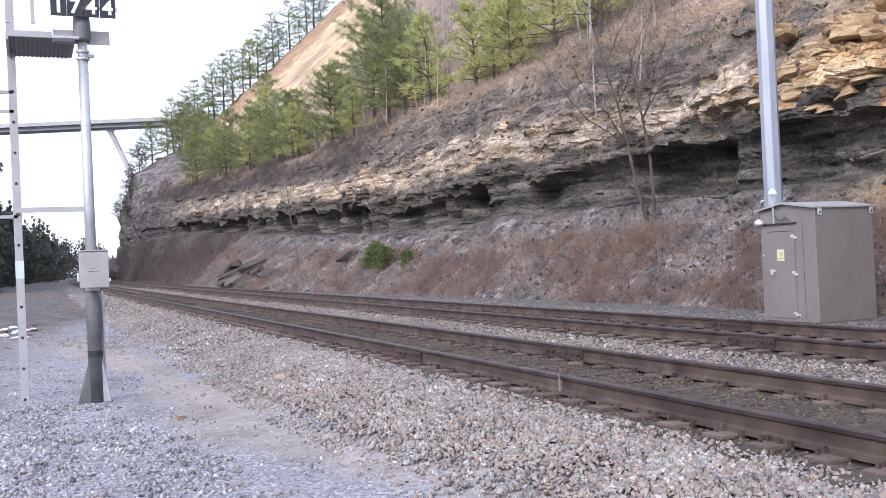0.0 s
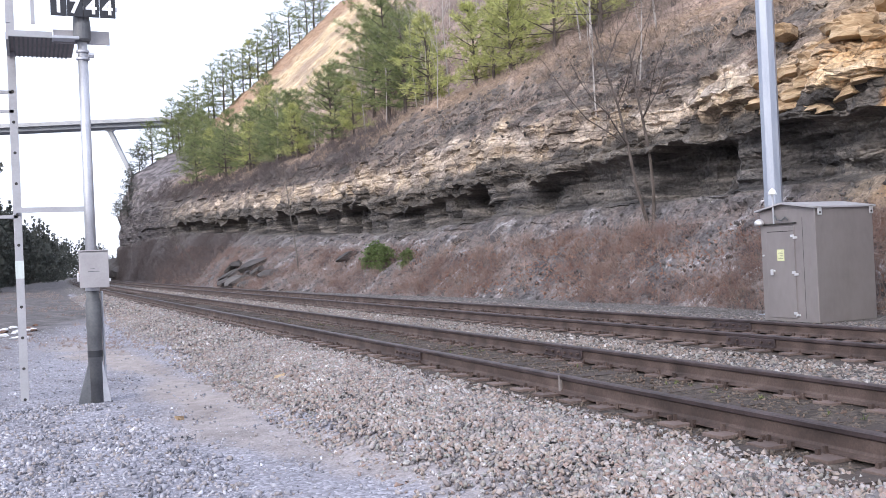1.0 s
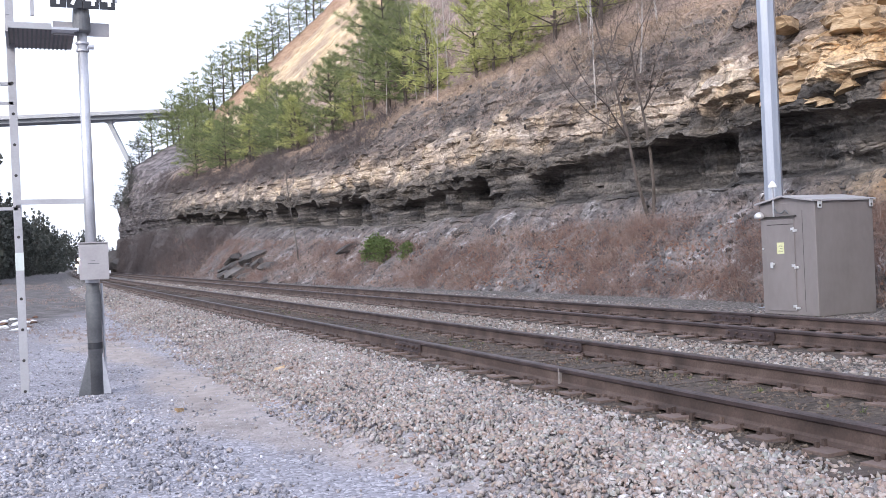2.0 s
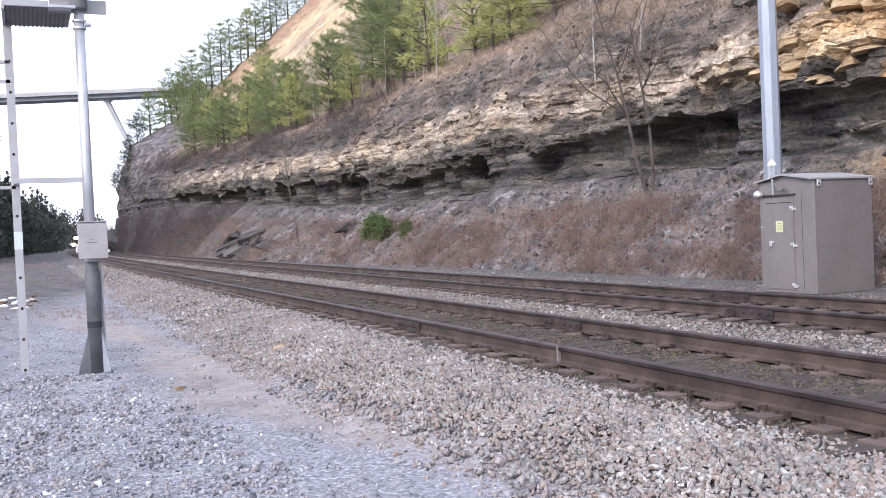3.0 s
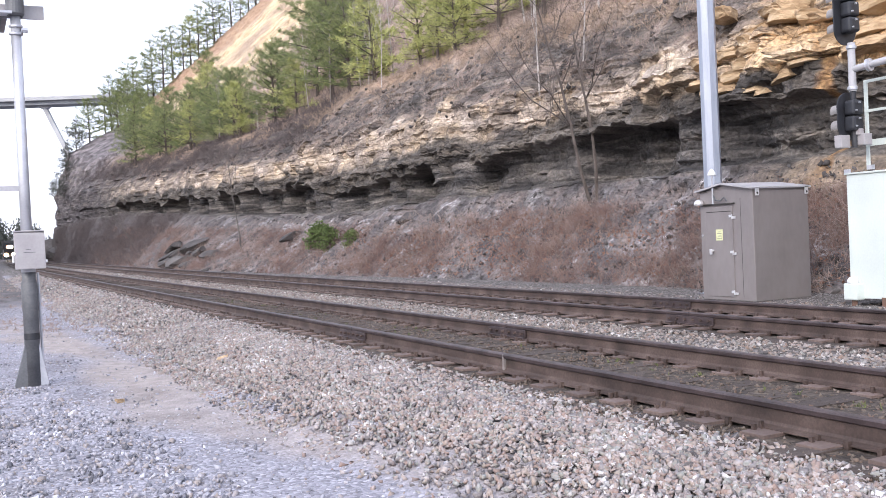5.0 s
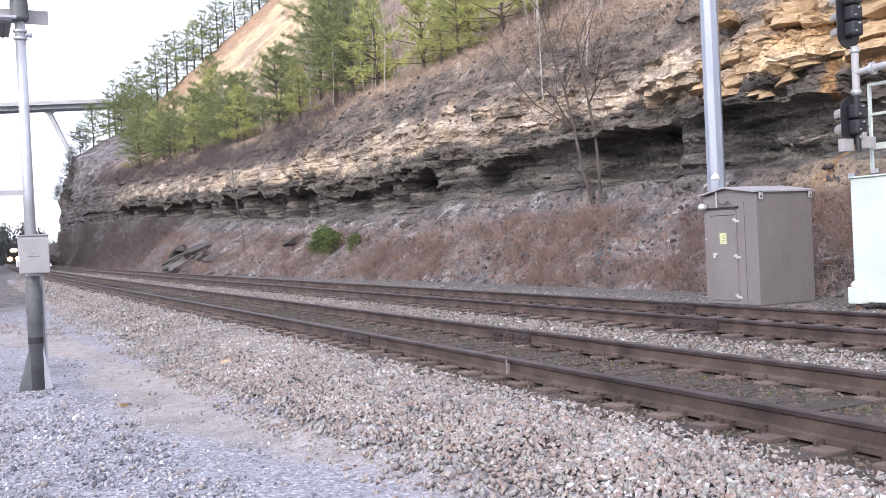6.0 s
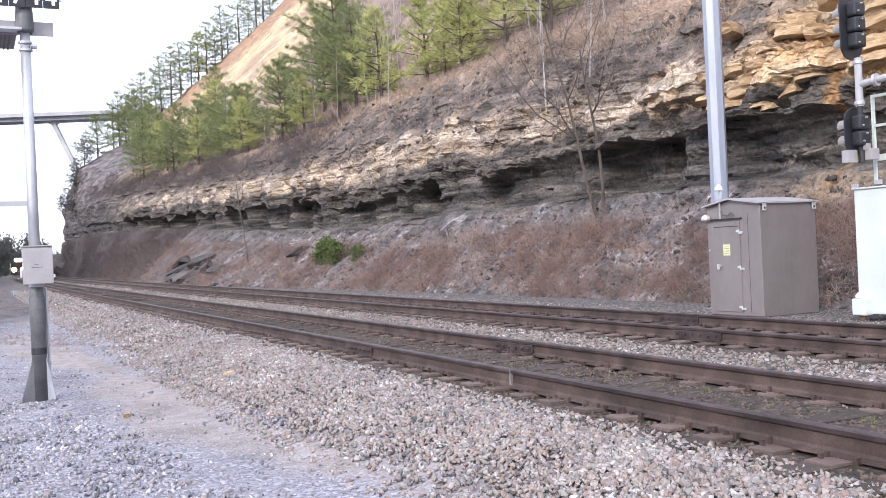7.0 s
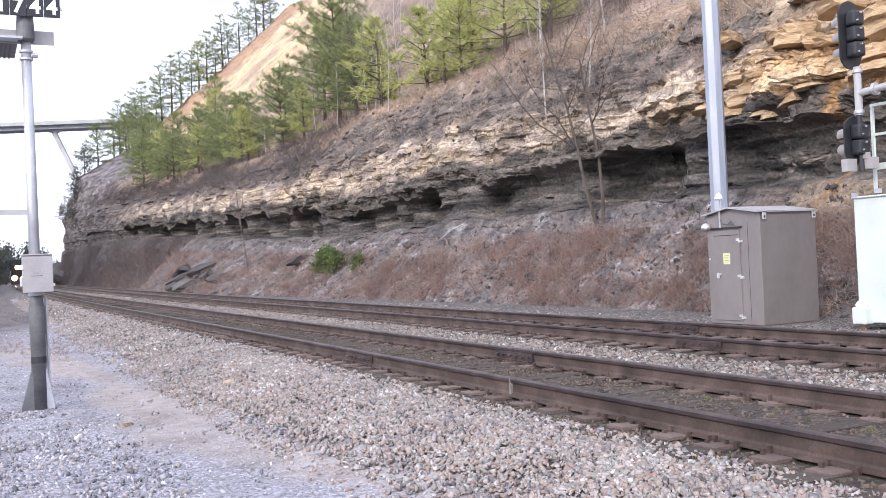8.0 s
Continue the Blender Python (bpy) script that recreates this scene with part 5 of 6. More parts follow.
# ---- plants ----
def spray(centres, dirs, length, width, r, n_each):
    """Narrow leaf-like blades about centres, pointing roughly along dirs. Returns corners and triangles."""
    n = len(centres) * n_each
    c = np.repeat(centres, n_each, 0)
    d = np.repeat(dirs, n_each, 0) + r.normal(size=(n, 3)) * 0.75
    d /= np.linalg.norm(d, axis=1)[:, None] + 1e-9
    side = np.cross(d, r.normal(size=(n, 3)))
    side /= np.linalg.norm(side, axis=1)[:, None] + 1e-9
    L = length * (0.6 + 0.8 * r.random((n, 1)))
    w = width * (0.6 + 0.8 * r.random((n, 1)))
    p = c + r.normal(size=(n, 3)) * length * 0.25
    V = np.stack([p - side * w * 0.65, p + side * w * 0.65, p + d * L], 1)
    T = np.arange(n * 3).reshape(-1, 3)
    return V.reshape(-1, 3), T


def limb(bm, p, q, r0, r1, n=5):
    tube(bm, p, q, r0, r1, n=n, caps=False)


def build_pine(seed, height, spread, needles, label, sparse=1.0, start=0.12):
    """A pine: tapered, slightly bent trunk, whorls of limbs, and sprays of needles with gaps between."""
    r = np.random.default_rng(seed)
    t = thing("pine_tree", label, "tree", group="pines on the hillside")
    bm = bmesh.new()
    lean = r.normal(size=2) * 0.02 * height
    steps = 9
    spine = [Vector((lean[0] * (i / steps) ** 2 + r.normal() * 0.02, lean[1] * (i / steps) ** 2 + r.normal() * 0.02, height * i / steps)) for i in range(steps + 1)]
    r0 = 0.014 * height + 0.03
    for i in range(steps):
        limb(bm, spine[i], spine[i + 1], r0 * (1 - i / steps) + 0.012, r0 * (1 - (i + 1) / steps) + 0.012, 7)
    cs, ds = [], []
    z = height * start
    while z < height * 0.98:
        f = z / height
        k = int(4 + 3 * r.random())
        reach = spread * ((1 - f) ** 0.66 + 0.05) * (0.7 if f < 0.2 else 1.0)
        base = spine[min(steps - 1, int(f * steps))].lerp(spine[min(steps, int(f * steps) + 1)], f * steps % 1)
        a0 = r.random() * 6.28
        for j in range(k):
            if r.random() > sparse:
                continue
            a = a0 + 6.28 * j / k + r.normal() * 0.35
            L = reach * (0.4 + 0.8 * r.random())
            up = -0.02 + 0.5 * f + r.normal() * 0.14
            d = Vector((math.cos(a), math.sin(a), up)).normalized()
            tip = base + d * L + Vector((0, 0, 0.10 * L))
            limb(bm, base, tip, 0.012 * L + 0.012, 0.006, 4)
            m = max(3, int(L / 0.25))
            for i in range(m):
                u = 0.22 + 0.78 * (i + r.random()) / m
                p = base.lerp(tip, u)
                off = Vector((-d.y, d.x, 0)) * r.normal() * 0.2 * L * (1.1 - u * 0.6)
                q = p + off + Vector((0, 0, r.normal() * 0.05))
                cs.append(q)
                ds.append((d * 0.7 + off * 0.9 + Vector((0, 0, 0.35))))
        z += height * (0.055 + 0.04 * r.random())
    part("trunk", bm, BARK, t)
    V, T = spray(np.array(cs), np.array(ds), 0.26 + 0.009 * height, 0.02 + 0.001 * height, r, 16 if height < 9.6 else 22)
    crown = soup("crown", V, T, needles, "", "")
    crown.parent = t
    return t


def build_bare_tree(seed, height, label, stems=1, spread=0.5, mat=None, thick=0.011, name="bare_tree", levels=4, lean=(0, 0)):
    """A leafless tree: stems that fork again and again."""
    r = np.random.default_rng(seed)
    t = thing(name, label, "tree", group="bare trees on the hillside")
    bm, bt = bmesh.new(), bmesh.new()

    def grow(p, d, L, rad, lev, target):
        n = 5 if lev < 2 else 3
        q = p
        for i in range(n):
            d2 = (d + Vector(r.normal(size=3)) * (0.06 if lev == 0 else 0.14) + Vector((0, 0, 0.03))).normalized()
            q2 = q + d2 * L / n
            ra, rb = rad * (1 - 0.62 * i / n), rad * (1 - 0.62 * (i + 1) / n)
            tube(target, q, q2, ra, rb, n=6 if lev < 2 else 3, caps=False)
            if lev < levels and (lev > 0 or i >= 1):
                for _ in range(2 if lev < 3 else 1):
                    if r.random() < 0.85:
                        s = Vector(r.normal(size=3))
                        s = (s - d2 * s.dot(d2)).normalized()
                        e = (d2 * (1 - spread) + s * (spread + 0.35 * r.random()) + Vector((0, 0, 0.12))).normalized()
                        grow(q2, e, L * (0.34 + 0.3 * r.random()), max(0.004, rb * 0.5), lev + 1, bt)
            q, d = q2, d2

    for k in range(stems):
        d = Vector((lean[0] + 0.12 * (k - (stems - 1) / 2), lean[1] - 0.1 * (k - (stems - 1) / 2), 1)).normalized()
        grow(Vector((0.12 * k, -0.1 * k, 0)), d, height * (1 - 0.15 * k), thick * height, 0, bm)
    part("trunk", bm, mat or PALEBARK, t)
    part("crown", bt, mat or PALEBARK, t)
    return t


def build_leafy(seed, height, width, label, mat, name="evergreen_tree"):
    """A broad evergreen: trunk, limbs and a ragged crown of leaf clumps with gaps."""
    r = np.random.default_rng(seed)
    t = thing(name, label, "tree", group="trees at the end of the yard")
    bm = bmesh.new()
    limb(bm, Vector((0, 0, -0.3)), Vector((0.1, 0.1, height * 0.75)), 0.03 * height * 0.6, 0.04, 8)
    cs, ds = [], []
    for i in range(56):
        f = 0.0 + 0.98 * r.random()
        a = 6.28 * r.random()
        L = width * 0.5 * math.sin(math.pi * min(1, 0.3 + f * 0.68)) * (0.6 + 0.5 * r.random())
        p = Vector((0.1 * f, 0.1 * f, height * f * 0.75))
        q = p + Vector((math.cos(a) * L, math.sin(a) * L, 0.16 * height * (-0.1 + 0.4 * min(1, f * 3) + r.random() * 0.8)))
        limb(bm, p, q, 0.05, 0.012, 4)
        m = 12
        for _ in range(m):
            c = p.lerp(q, 0.35 + 0.65 * r.random()) + Vector(r.normal(size=3)) * 0.07 * width
            cs.append(c)
            ds.append(Vector(r.normal(size=3)) + Vector((0, 0, 0.4)))
    part("trunk", bm, BARK, t)
    V, T = spray(np.array(cs), np.array(ds), 0.06 * height ** 0.75, 0.034 * height ** 0.75, r, 12)
    crown = soup("crown", V, T, mat, "", "")
    crown.parent = t
    return t


def hill_point(y, w):
    X, Y, Z, W = HILL
    i = int(np.abs(Y[:, 0] - y).argmin())
    j = int(np.abs(W[0] - w).argmin())
    return float(X[i, j]), float(Y[i, j]), float(Z[i, j])


def place(t, y, w, turn=0.0, sink=0.12):
    x, yy, z = hill_point(y, w)
    t.matrix_basis = pose(x, yy, z - sink, 0, 0, turn)
    return t


def build_blades(name, count, wlo, whi, ylo, yhi, length, width, each, mat, label, category, clump=0.5, seed=1, up=0.9, freq=0.35, power=1.0):
    """Tufts of dry stems on the hillside, thick in patches."""
    X, Y, Z, W = HILL
    r = np.random.default_rng(seed)
    cols = np.where((W[0] >= wlo) & (W[0] <= whi))[0]
    rows_y = Y[:, 0]
    y = ylo + (yhi - ylo) * r.random(count) ** power
    i = np.clip(np.searchsorted(rows_y, y), 0, len(rows_y) - 1)
    j = cols[r.integers(0, len(cols), count)]
    P = np.stack([X[i, j], Y[i, j], Z[i, j]], -1)
    dens = fbm(P[:, 1] * freq, P[:, 2] * freq * 2, P[:, 0] * freq, 4)
    P = P[dens > clump + (r.random(count) - 0.5) * 0.26]
    P = P + r.normal(size=P.shape) * (0.12, 0.12, 0.02)
    d = np.tile([[-0.35, 0.0, up]], (len(P), 1)) + r.normal(size=P.shape) * 0.25
    V, T = spray(P, d, length, width, r, each)
    return soup(name, V, T, mat, label, category)


def build_rocks(spec, label, mat, group, tilt=-0.35):
    """Angular boulders and slabs: balls cut by planes."""
    r = np.random.default_rng(77 + len(spec))
    me_list = []
    for k in range(5):
        bm = bmesh.new()
        bmesh.ops.create_icosphere(bm, subdivisions=3, radius=1)
        sx = np.random.default_rng(k)
        pl = [Vector(sx.normal(size=3)).normalized() for _ in range(14)] + [Vector((0, 0, 1)), Vector((0, 0, -1))]
        cut = [0.35 + 0.35 * sx.random() for _ in pl]
        for v in bm.verts:
            for p_, c_ in zip(pl, cut):
                dd = v.co.dot(p_)
                if dd > c_:
                    v.co -= p_ * (dd - c_)
            v.co += v.co.normalized() * (noise.noise(v.co * 4) * 0.04)
        me = bpy.data.meshes.new("boulder")
        bm.to_mesh(me)
        bm.free()
        me.materials.append(mat)
        me_list.append(me)
    for y, w, sx, sy, sz in spec:
        ob = tagged(new("boulder", me_list[int(r.integers(5))]), label, "boulder", group=group)
        x, yy, z = hill_point(y, w)
        ob.matrix_basis = Matrix.LocRotScale((x - 0.1, yy, z + sz * 0.15), Euler((r.normal() * 0.12, tilt, r.normal() * 0.5)), (sx * 1.6, sy * 1.6, sz * 1.6))


def build_bank():
    """Scrub, old boards and white litter at the edge of the yard."""
    r = np.random.default_rng(91)
    n = 2600
    y = 24 + 110 * r.random(n)
    x = -3.2 - 9 * r.random(n) - y * 0.02
    P = np.stack([x, y, ground_z(x, y)], -1)
    V, T = spray(P, np.tile([[0, 0, 0.9]], (n, 1)), 0.5, 0.03, r, 6)
    soup("scrub", V, T, TWIG, "brown leafless scrub on the yard's edge", "scrub")
    n = 2600
    y = 20 + 90 * r.random(n) ** 1.2
    x = -4 + 6.2 * r.random(n)
    P = np.stack([x, y, ground_z(x, y)], -1)[fbm(x * 0.4, y * 0.25, 2.0, 3) > 0.5]
    V, T = spray(P, np.tile([[0, 0, 0.5]], (len(P), 1)), 0.1, 0.012, r, 9)
    soup("low_weeds", V, T, PALEBRUSH, "low dead weeds over the far end of the yard", "weeds")
    for i in range(16):
        yy = 27 + 7 * r.random()
        xx = -1.0 + 1.15 * r.random()
        bm = bmesh.new()
        bmesh.ops.create_icosphere(bm, subdivisions=2, radius=1)
        for v in bm.verts:
            v.co *= 0.75 + 0.5 * r.random()
        ob = part("litter", bm, LITTER if i % 3 else RUSTBASE)
        tagged(ob, "crumpled white sheet litter on the gravel" if i % 3 else "brown rotten wood scrap on the gravel", "litter", group="litter on the yard")
        ob.matrix_basis = Matrix.LocRotScale((xx, yy, float(ground_z(np.array(xx), np.array(yy))) + 0.03), Euler((0, 0, 6 * r.random())), (0.08 + 0.22 * r.random(), 0.12, 0.05))
    return


# ---- put the place together ----
ground = build_ground()
hill, HILL = build_hill()
near_track = build_track(RAIL_X[0], "rusty railway track on wooden ties and grey ballast")
far_track = build_track(RAIL_X[2], "rusty railway track on wooden ties below the rocky hill")
joint_bar(near_track, RAIL_X[0], 11.35, 12.25)
joint_bar(near_track, RAIL_X[1], 9.92, 10.82)
joint_bar(far_track, RAIL_X[2], 9.25, 10.15)
joint_bar(far_track, RAIL_X[3], 11.4, 12.3)
bm = boxed(RAIL_X[0] - 0.04, RAIL_X[0] + 0.04, 7.85, 7.878, -0.165, -0.004, bevel=0.008)
part("weld_collar", bm, PALEWELD, near_track, "pale weld on the rail")
build_cabinet()
build_column()
build_white_cabinet()
build_right_signal()
build_mast()
build_ladder()
train = build_train()
build_bridge()

# pines along the bench and the skyline: one tree of each kind, then copies
PINE = [build_pine(11, 9.8, 5.4, NEEDLE, "dark green pine tree on the brown bench"), build_pine(12, 6.0, 3.5, NEEDLE, "dark green pine tree on the hillside"),
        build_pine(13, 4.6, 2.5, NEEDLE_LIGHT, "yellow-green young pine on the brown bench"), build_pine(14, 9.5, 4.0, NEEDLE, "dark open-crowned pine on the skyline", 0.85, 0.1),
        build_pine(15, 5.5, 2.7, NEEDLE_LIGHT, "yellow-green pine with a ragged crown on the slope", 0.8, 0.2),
        build_pine(16, 5.0, 2.9, LEAF, "dark grey-green ragged pine on the headland", 0.75, 0.05)]
USED = set()


def pine(kind, y, w, scale, turn):
    t = PINE[kind]
    if kind in USED:
        t = copy_thing(t, Matrix.Identity(4))
    USED.add(kind)
    place(t, y, w, turn)
    t.scale = (scale,) * 3
    return t


for kind, y, w, s in ((0, 62.7, 8.02, 1.0), (0, 58.0, 7.8, 0.72), (2, 51.4, 7.4, 1.15), (2, 46.0, 7.6, 1.0), (4, 44.4, 7.6, 0.8), (2, 42.6, 7.5, 0.9), (4, 43.8, 8.02, 0.95), (4, 40.5, 8.02, 0.95), (2, 38.5, 8.05, 1.1), (4, 36.0, 8.02, 1.0),
                      (1, 71.7, 7.67, 1.05), (0, 75.0, 8.03, 0.62), (1, 84.3, 8.02, 0.95), (1, 102.1, 7.92, 1.1), (1, 103.5, 6.93, 0.95), (1, 112.0, 7.2, 0.9), (1, 118.9, 6.85, 1.0), (1, 93.6, 8.0, 0.9), (1, 88.0, 7.5, 0.8), (4, 96.0, 7.3, 0.9),
                      (1, 124.0, 7.5, 1.1), (4, 66.0, 7.6, 0.8), (2, 79.0, 7.4, 1.0), (0, 69.0, 8.06, 0.8), (4, 22.0, 6.9, 0.62), (4, 31.0, 8.03, 0.9), (2, 33.0, 8.08, 0.9), (4, 48.0, 8.1, 1.0),
                      (3, 168, 8.2, 1.1), (3, 169, 8.10, 0.75), (3, 170, 7.83, 0.85), (3, 168, 8.47, 0.7), (3, 167, 8.68, 0.6), (3, 170, 8.85, 0.8), (3, 170, 7.58, 0.75), (3, 169, 8.33, 0.85), (3, 170, 8.57, 0.75), (3, 166, 7.95, 0.9),
                      (5, 167.2, 7.08, 1.0), (1, 160, 7.7, 1.1), (3, 164, 8.0, 0.9), (3, 171, 8.27, 1.0), (3, 171, 8.75, 1.0), 
                      (1, 98, 7.6, 1.1), (1, 115, 7.7, 1.2), (4, 121, 7.3, 1.1), (1, 136, 7.5, 1.2), (1, 145, 7.8, 1.2), (4, 110, 8.1, 1.2), (1, 120, 8.15, 1.2), (3, 170, 7.95, 1.0), (3, 168, 8.02, 1.1), (3, 171, 8.14, 1.1), (3, 169, 8.42, 1.0),
                      (3, 171, 8.52, 1.05), (3, 170, 8.64, 1.0), (3, 169, 8.8, 1.1), (3, 171, 7.7, 1.0), (1, 90, 7.9, 1.1), (1, 82, 7.6, 1.0), (0, 66, 8.1, 0.9), (4, 171, 8.37, 1.6), (1, 170, 7.35, 1.2), (5, 164, 6.4, 0.8), (5, 160, 5.9, 0.55), (5, 166, 6.1, 0.6), (5, 168, 6.7, 0.8), (5, 169, 6.0, 0.5)):
    pine(kind, y, w, s, (y * 77.7 + w * 31) % 360)

place(build_bare_tree(21, 6.6, "grey leafless forked tree growing from the scree", stems=2, spread=0.6, thick=0.0095, levels=4, lean=(-0.08, 0.08), mat=BARK), 24.3, 0.82)
place(build_bare_tree(22, 6.0, "thin grey leafless tree on the scree", spread=0.5, thick=0.008, levels=3), 55.2, 0.39)
place(build_bare_tree(23, 4.8, "thin leaning leafless tree on the scree", spread=0.4, thick=0.012, levels=2, lean=(-0.45, 0.0)), 93.3, 0.41)
SAPLING = build_bare_tree(24, 6.2, "pale slender leafless tree among the pines", spread=0.35, thick=0.006, levels=2, mat=material("white_bark", [(0.30, 0.27, 0.25), (0.46, 0.43, 0.41)], 6, 0.9, 0.2, 0, 30))
place(SAPLING, 55.3, 7.83)
for y, w, s in ((48.0, 6.95, 0.85), (51.4, 7.92, 1.25), (53.0, 7.6, 0.9), (57.0, 8.0, 1.0), (59.5, 7.4, 0.9), (47.0, 7.8, 1.0), (37.0, 7.9, 1.2), (34.5, 7.6, 1.1), (30.0, 7.3, 1.1), (28.3, 5.8, 0.9), (26.5, 6.2, 0.8), (64.0, 7.5, 0.9), (87, 7.3, 1.0), (76, 7.7, 1.0)):
    t = copy_thing(SAPLING, Matrix.Identity(4))
    place(t, y, w, y * 53 % 360)
    t.scale = (s,) * 3
BUSH = build_leafy(31, 1.3, 1.7, "green leafy shrub on the scree", material("shrub_leaves", [(0.04, 0.075, 0.02), (0.10, 0.14, 0.04), (0.17, 0.20, 0.07)], 1, 0.7, 0, 0, 9, per_piece=0.4), "shrub")
BUSH["category"], BUSH["group"] = "shrub", "shrubs on the scree"
place(BUSH, 42.6, 0.46, 20)
for y, w, s in ((41.6, 0.44, 0.85), (39.5, 0.50, 0.6), (43.4, 0.5, 0.7)):
    t = copy_thing(BUSH, Matrix.Identity(4))
    place(t, y, w, y * 71 % 360)
    t.scale = (s,) * 3

FAR = build_leafy(41, 13.0, 12.0, "dark evergreen tree at the end of the yard", LEAF)
FAR.matrix_basis = pose(0.5, 235, -0.6)
for x, y, s in ((-2.5, 225, 0.95), (-5.0, 212, 1.05), (4.5, 268, 0.8), (-9.0, 200, 1.2), (-12.0, 170, 1.5), (-8.5, 150, 0.9), (-5.0, 175, 0.6), (5.5, 318, 0.8), (-14, 140, 1.4), (-13.0, 125, 1.35), (-11.2, 110, 1.4), (2.0, 252, 1.0), (-2.5, 205, 0.8), (9.0, 372, 1.0), (13.0, 395, 1.0), (22.0, 440, 1.1), (30.0, 470, 1.0), (5.0, 345, 1.0), (-3.6, 180, 0.88), (-6.2, 160, 0.8), (0.0, 262, 0.9)):
    t = copy_thing(FAR, pose(x, y, -0.8, 0, 0, x * 67 % 360))
    t.scale = (s * 1.1, s * 1.1, s * 1.3)

build_blades("dry_brush", 15000, 0.05, 0.74, 9, 115, 0.36, 0.0065, 14, TWIG, "reddish-brown leafless brush on the scree", "brush", clump=0.505, seed=5, power=1.4)
build_blades("grey_brush", 6500, 0.03, 0.8, 9, 90, 0.34, 0.008, 10, PALEBRUSH, "grey dead stems among the brush on the scree", "brush", clump=0.5, seed=25, power=1.4, freq=0.5)
build_blades("bench_thicket", 5200, 6.3, 8.1, 55, 150, 0.7, 0.016, 9, THICKET, "dull leafless undergrowth below the pines", "undergrowth", clump=0.44, seed=26, freq=0.15)
build_blades("thicket", 4600, 0.05, 0.95, 84, 165, 0.8, 0.016, 9, THICKET, "grey-brown leafless thicket below the far ledge", "thicket", clump=0.47, seed=16, freq=0.12)
build_blades("bare_brush", 3400, 5.9, 7.2, 20, 110, 0.4, 0.008, 11, PALEBRUSH, "grey-brown leafless brush on the bench slope", "brush", clump=0.5, seed=6, power=1.3)
build_blades("leaf_litter", 7000, 0.1, 0.7, 9, 40, 0.06, 0.04, 3, LEAFLITTER, "red-brown dead leaves lying on the scree", "dead leaves", clump=0.52, seed=15, up=0.3, freq=0.6)
build_blades("dead_grass", 3600, 6.6, 7.6, 19, 62, 0.24, 0.02, 7, DEADGRASS, "tan dead grass along the bench rim", "grass", clump=0.42, seed=8, power=1.3)
build_blades("hill_scrub", 5200, 7.9, 9.2, 20, 100, 0.9, 0.02, 8, PALEBRUSH, "grey leafless undergrowth high on the hill", "undergrowth", clump=0.46, seed=9)
build_rocks(((67.0, 0.42, 1.0, 0.9, 0.55), (72.5, 0.36, 0.9, 1.0, 0.45), (64.0, 0.33, 0.6, 0.7, 0.4), (69.5, 0.30, 0.7, 0.6, 0.4), (66.0, 0.28, 0.5, 0.5, 0.3), (67.2, 0.16, 1.3, 0.9, 0.5), (65.5, 0.2, 0.9, 0.7, 0.35), (69.5, 0.2, 1.5, 0.8, 0.4), (63.5, 0.14, 0.7, 0.5, 0.25), (71.5, 0.3, 1.2, 0.8, 0.3), (57, 0.06, 0.5, 0.3, 0.12), (53, 0.05, 0.4, 0.3, 0.12), (60, 0.33, 0.8, 0.5, 0.3), (48, 0.62, 0.7, 0.5, 0.25), (36, 0.8, 0.6, 0.5, 0.25)), "dark angular fallen boulder at the foot of the scree", ROCK, "fallen boulders")
build_bank()


def rock_mesh(seed, mat):
    """A thick bedded slab with broken corners."""
    r = np.random.default_rng(seed)
    bm = bmesh.new()
    bmesh.ops.create_icosphere(bm, subdivisions=3, radius=1)
    planes = [Vector((0, 0, 1)), Vector((0, 0, -1))] + [Vector((math.cos(a), math.sin(a), 0.12 * r.normal())).normalized() for a in (6.28 * (k + 0.5 * r.random()) / 7 for k in range(7))]
    cut = [0.5, 0.5] + [0.55 + 0.25 * r.random() for _ in range(7)]
    for v in bm.verts:
        for q, c in zip(planes, cut):
            over = v.co.dot(q) - c
            if over > 0:
                v.co -= q * over
        v.co += v.co.normalized() * noise.noise(v.co * 3 + Vector((seed, 0, 0))) * 0.07 + v.co * noise.noise(v.co * 9 + Vector((0, seed, 0))) * 0.09
    me = bpy.data.meshes.new("slab")
    bm.to_mesh(me)
    bm.free()
    me.materials.append(mat)
    return me


# the jutting sandstone slabs beside the seep, and the dark bulge at the foot of the headland
BUFF = material("buff_sandstone", [(0.166, 0.108, 0.0619), (0.378, 0.264, 0.155), (0.492, 0.365, 0.23), (0.56, 0.451, 0.323)], 1.8, 0.95, 0.8, 0, 9, per_piece=0.2, depth=0.05, stretch=(0.8, 0.8, 1.3))
SLABS = [rock_mesh(60 + k, BUFF) for k in range(6)]
r_l = np.random.default_rng(64)
for k in range(34):
    y = 14.2 + 5.6 * r_l.random()
    low = float(np.interp(y, (14, 16.2, 17, 18, 19.5), (4.75, 4.75, 4.35, 4.3, 4.7)))
    z = low + (0.3 + 1.7 * r_l.random() if k % 3 else 0.1 * r_l.random())
    x = 17.72 + 0.33 * max(0.0, z - 4.9) + 0.22 * r_l.random()
    slab = new("slab", SLABS[k % 6])
    slab.parent = hill
    slab.matrix_basis = Matrix.LocRotScale((x, y, z), Euler((radians(-6 + 5 * r_l.normal()), radians(5 * r_l.normal()), radians(20 * r_l.normal()))), (0.55 + 0.25 * r_l.random(), 0.35 + 0.5 * r_l.random(), 0.13 + 0.2 * r_l.random()))
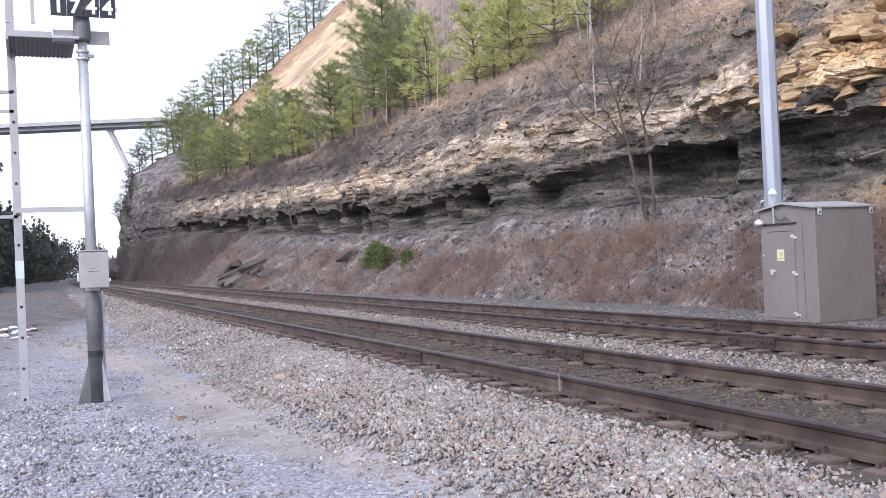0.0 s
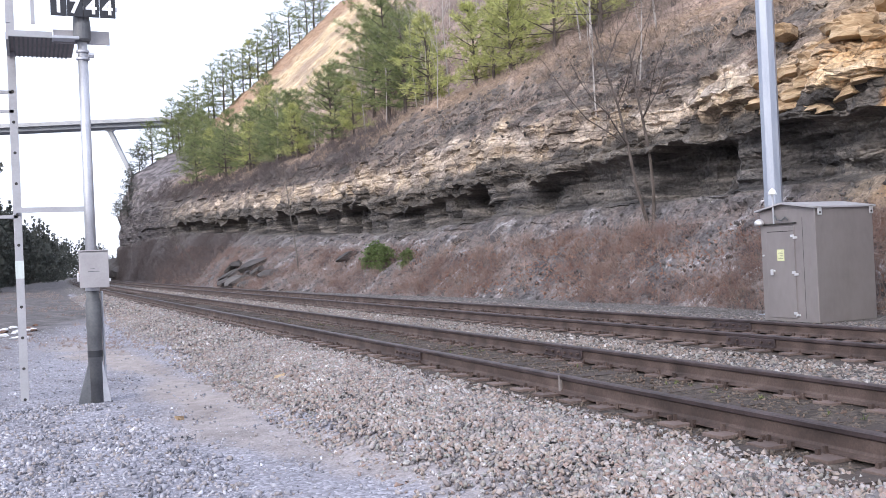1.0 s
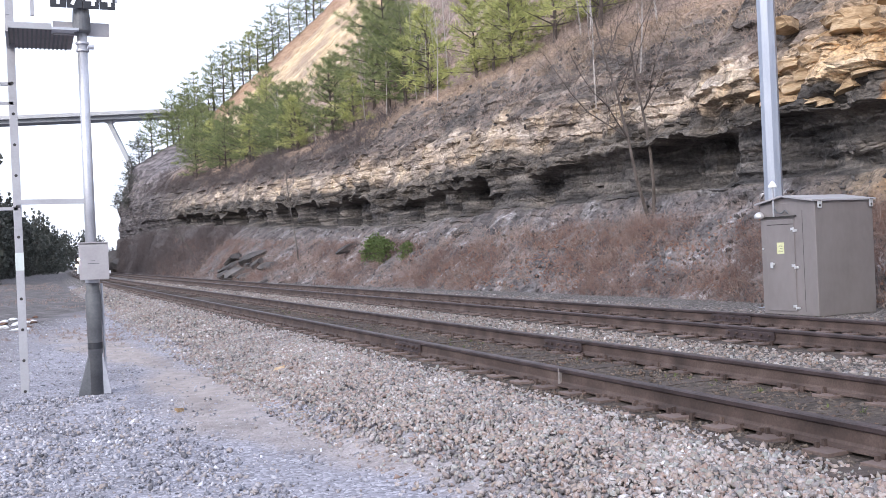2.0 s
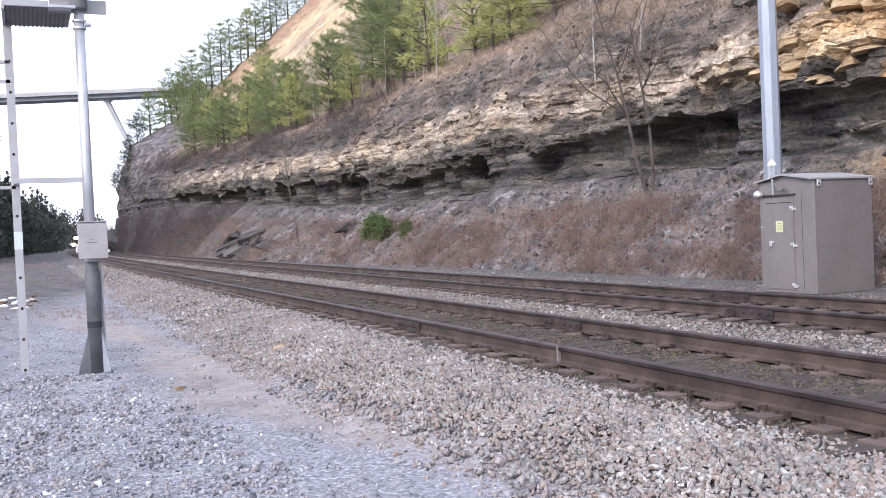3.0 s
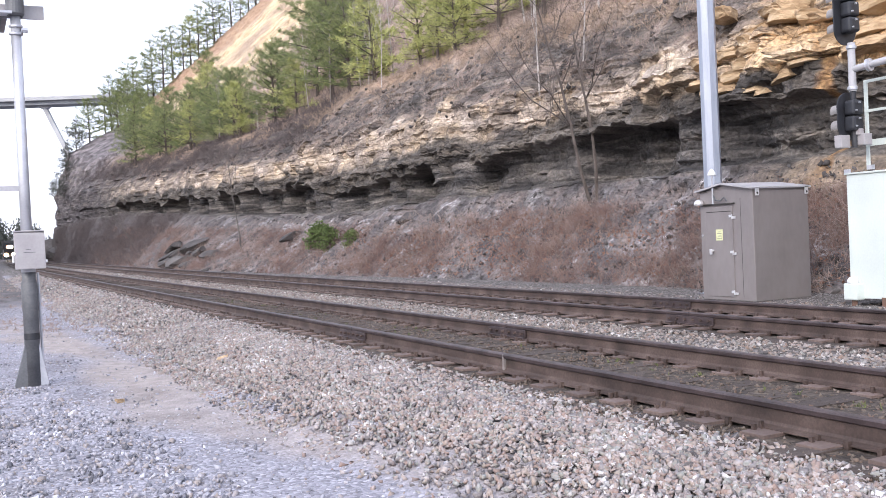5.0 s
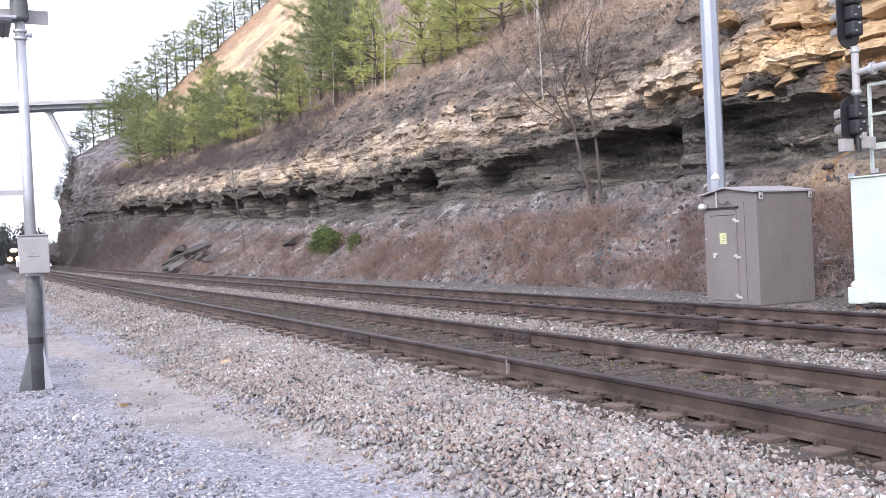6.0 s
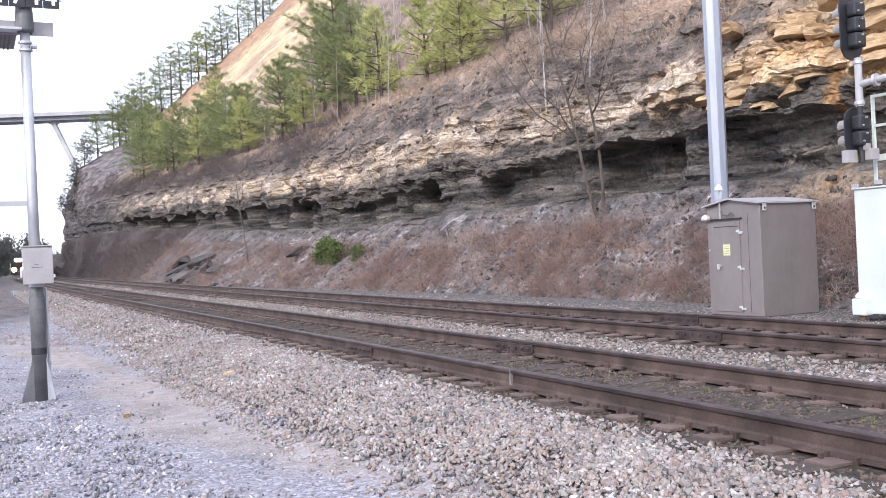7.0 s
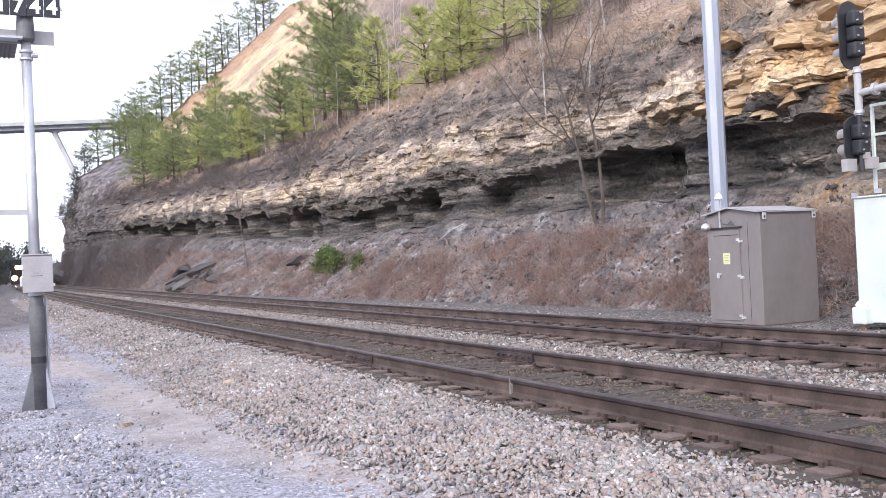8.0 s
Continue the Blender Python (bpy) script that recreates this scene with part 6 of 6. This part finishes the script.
build_rocks(((164.0, 0.30, 3.2, 3.6, 2.3), (158.0, 0.25, 1.6, 2.0, 1.2)), "dark bulging rock at the foot of the headland", ROCK, "rocks at the headland", -0.2)

# broken stone lying on the scree and the bench
r_s = np.random.default_rng(33)
for cnt, wlo, whi, big in ((7000, 0.03, 0.98, 0.075), (2000, 5.9, 6.9, 0.11)):
    X_h, Y_h, Z_h, W_h = HILL
    cols_h = np.where((W_h[0] > wlo) & (W_h[0] < whi))[0]
    i_h = np.clip(np.searchsorted(Y_h[:, 0], (9 if wlo < 1 else 24) + 70 * r_s.random(cnt) ** 1.5), 0, len(Y_h) - 1)
    j_h = cols_h[r_s.integers(0, len(cols_h), cnt)]
    s_h = 0.02 + big * r_s.random(cnt) ** 4
    P_h = np.stack([X_h[i_h, j_h], Y_h[i_h, j_h], Z_h[i_h, j_h]], -1) + r_s.normal(size=(cnt, 3)) * (0.04, 0.06, 0.0)
    scatter_stones("scree", P_h, s_h, ROCK, "grey broken shale fragments on the slope", "scree")

# tufts of weed between the rails
r_w = np.random.default_rng(12)
n_w = 150
y_w = 4 + 22 * r_w.random(n_w) ** 1.3
x_w = np.where(r_w.random(n_w) < 0.8, 5.85 - 0.5 * r_w.random(n_w) ** 2, 4.8 + 1.1 * r_w.random(n_w))
keep_w = fbm(x_w * 1.5, y_w * 0.8, 3.3, 2) > 0.48
P_w = np.stack([x_w, y_w, ground_z(x_w, y_w)], -1)[keep_w]
V_w, T_w = spray(P_w, np.tile([[0, 0, 0.8]], (len(P_w), 1)), 0.035, 0.008, r_w, 9)
soup("weeds", V_w, T_w, WEED, "low green and tan weeds between the rails", "weeds")

# single orange rocks at the edge of the path
for k, (x, y, q) in enumerate(((2.88, 12.2, 0.10), (1.42, 10.6, 0.055))):
    me = mesh_from("rock", STONES[3 + k * 4], STONE_F, BUFF)
    ob = tagged(new("rock", me), "orange-brown sandstone rock lying on the gravel", "rock", group="orange rocks")
    ob.matrix_basis = Matrix.LocRotScale((x, y, float(ground_z(np.array(x), np.array(y))) + q * 0.3), Euler((0.2, 0.1, 2.0 * k)), (q,) * 3)

# many alike pieces last
build_ties(near_track, RAIL_X[0])
build_ties(far_track, RAIL_X[2])
build_stones(ground)


def motions():
    rows = []
    for t in (0.0, 1.0, 2.0, 3.0, 4.0, 5.0, 6.0, 7.0, 8.0):
        y = 345 - 20.6 * t
        heading = math.degrees(math.atan(float(bend(y + 8) - bend(y - 8)) / 16))
        rows.append((t, pose(5.3025 + float(bend(y)), y, 0, 0, 0, -heading)))
    walk(train, rows)


motions()
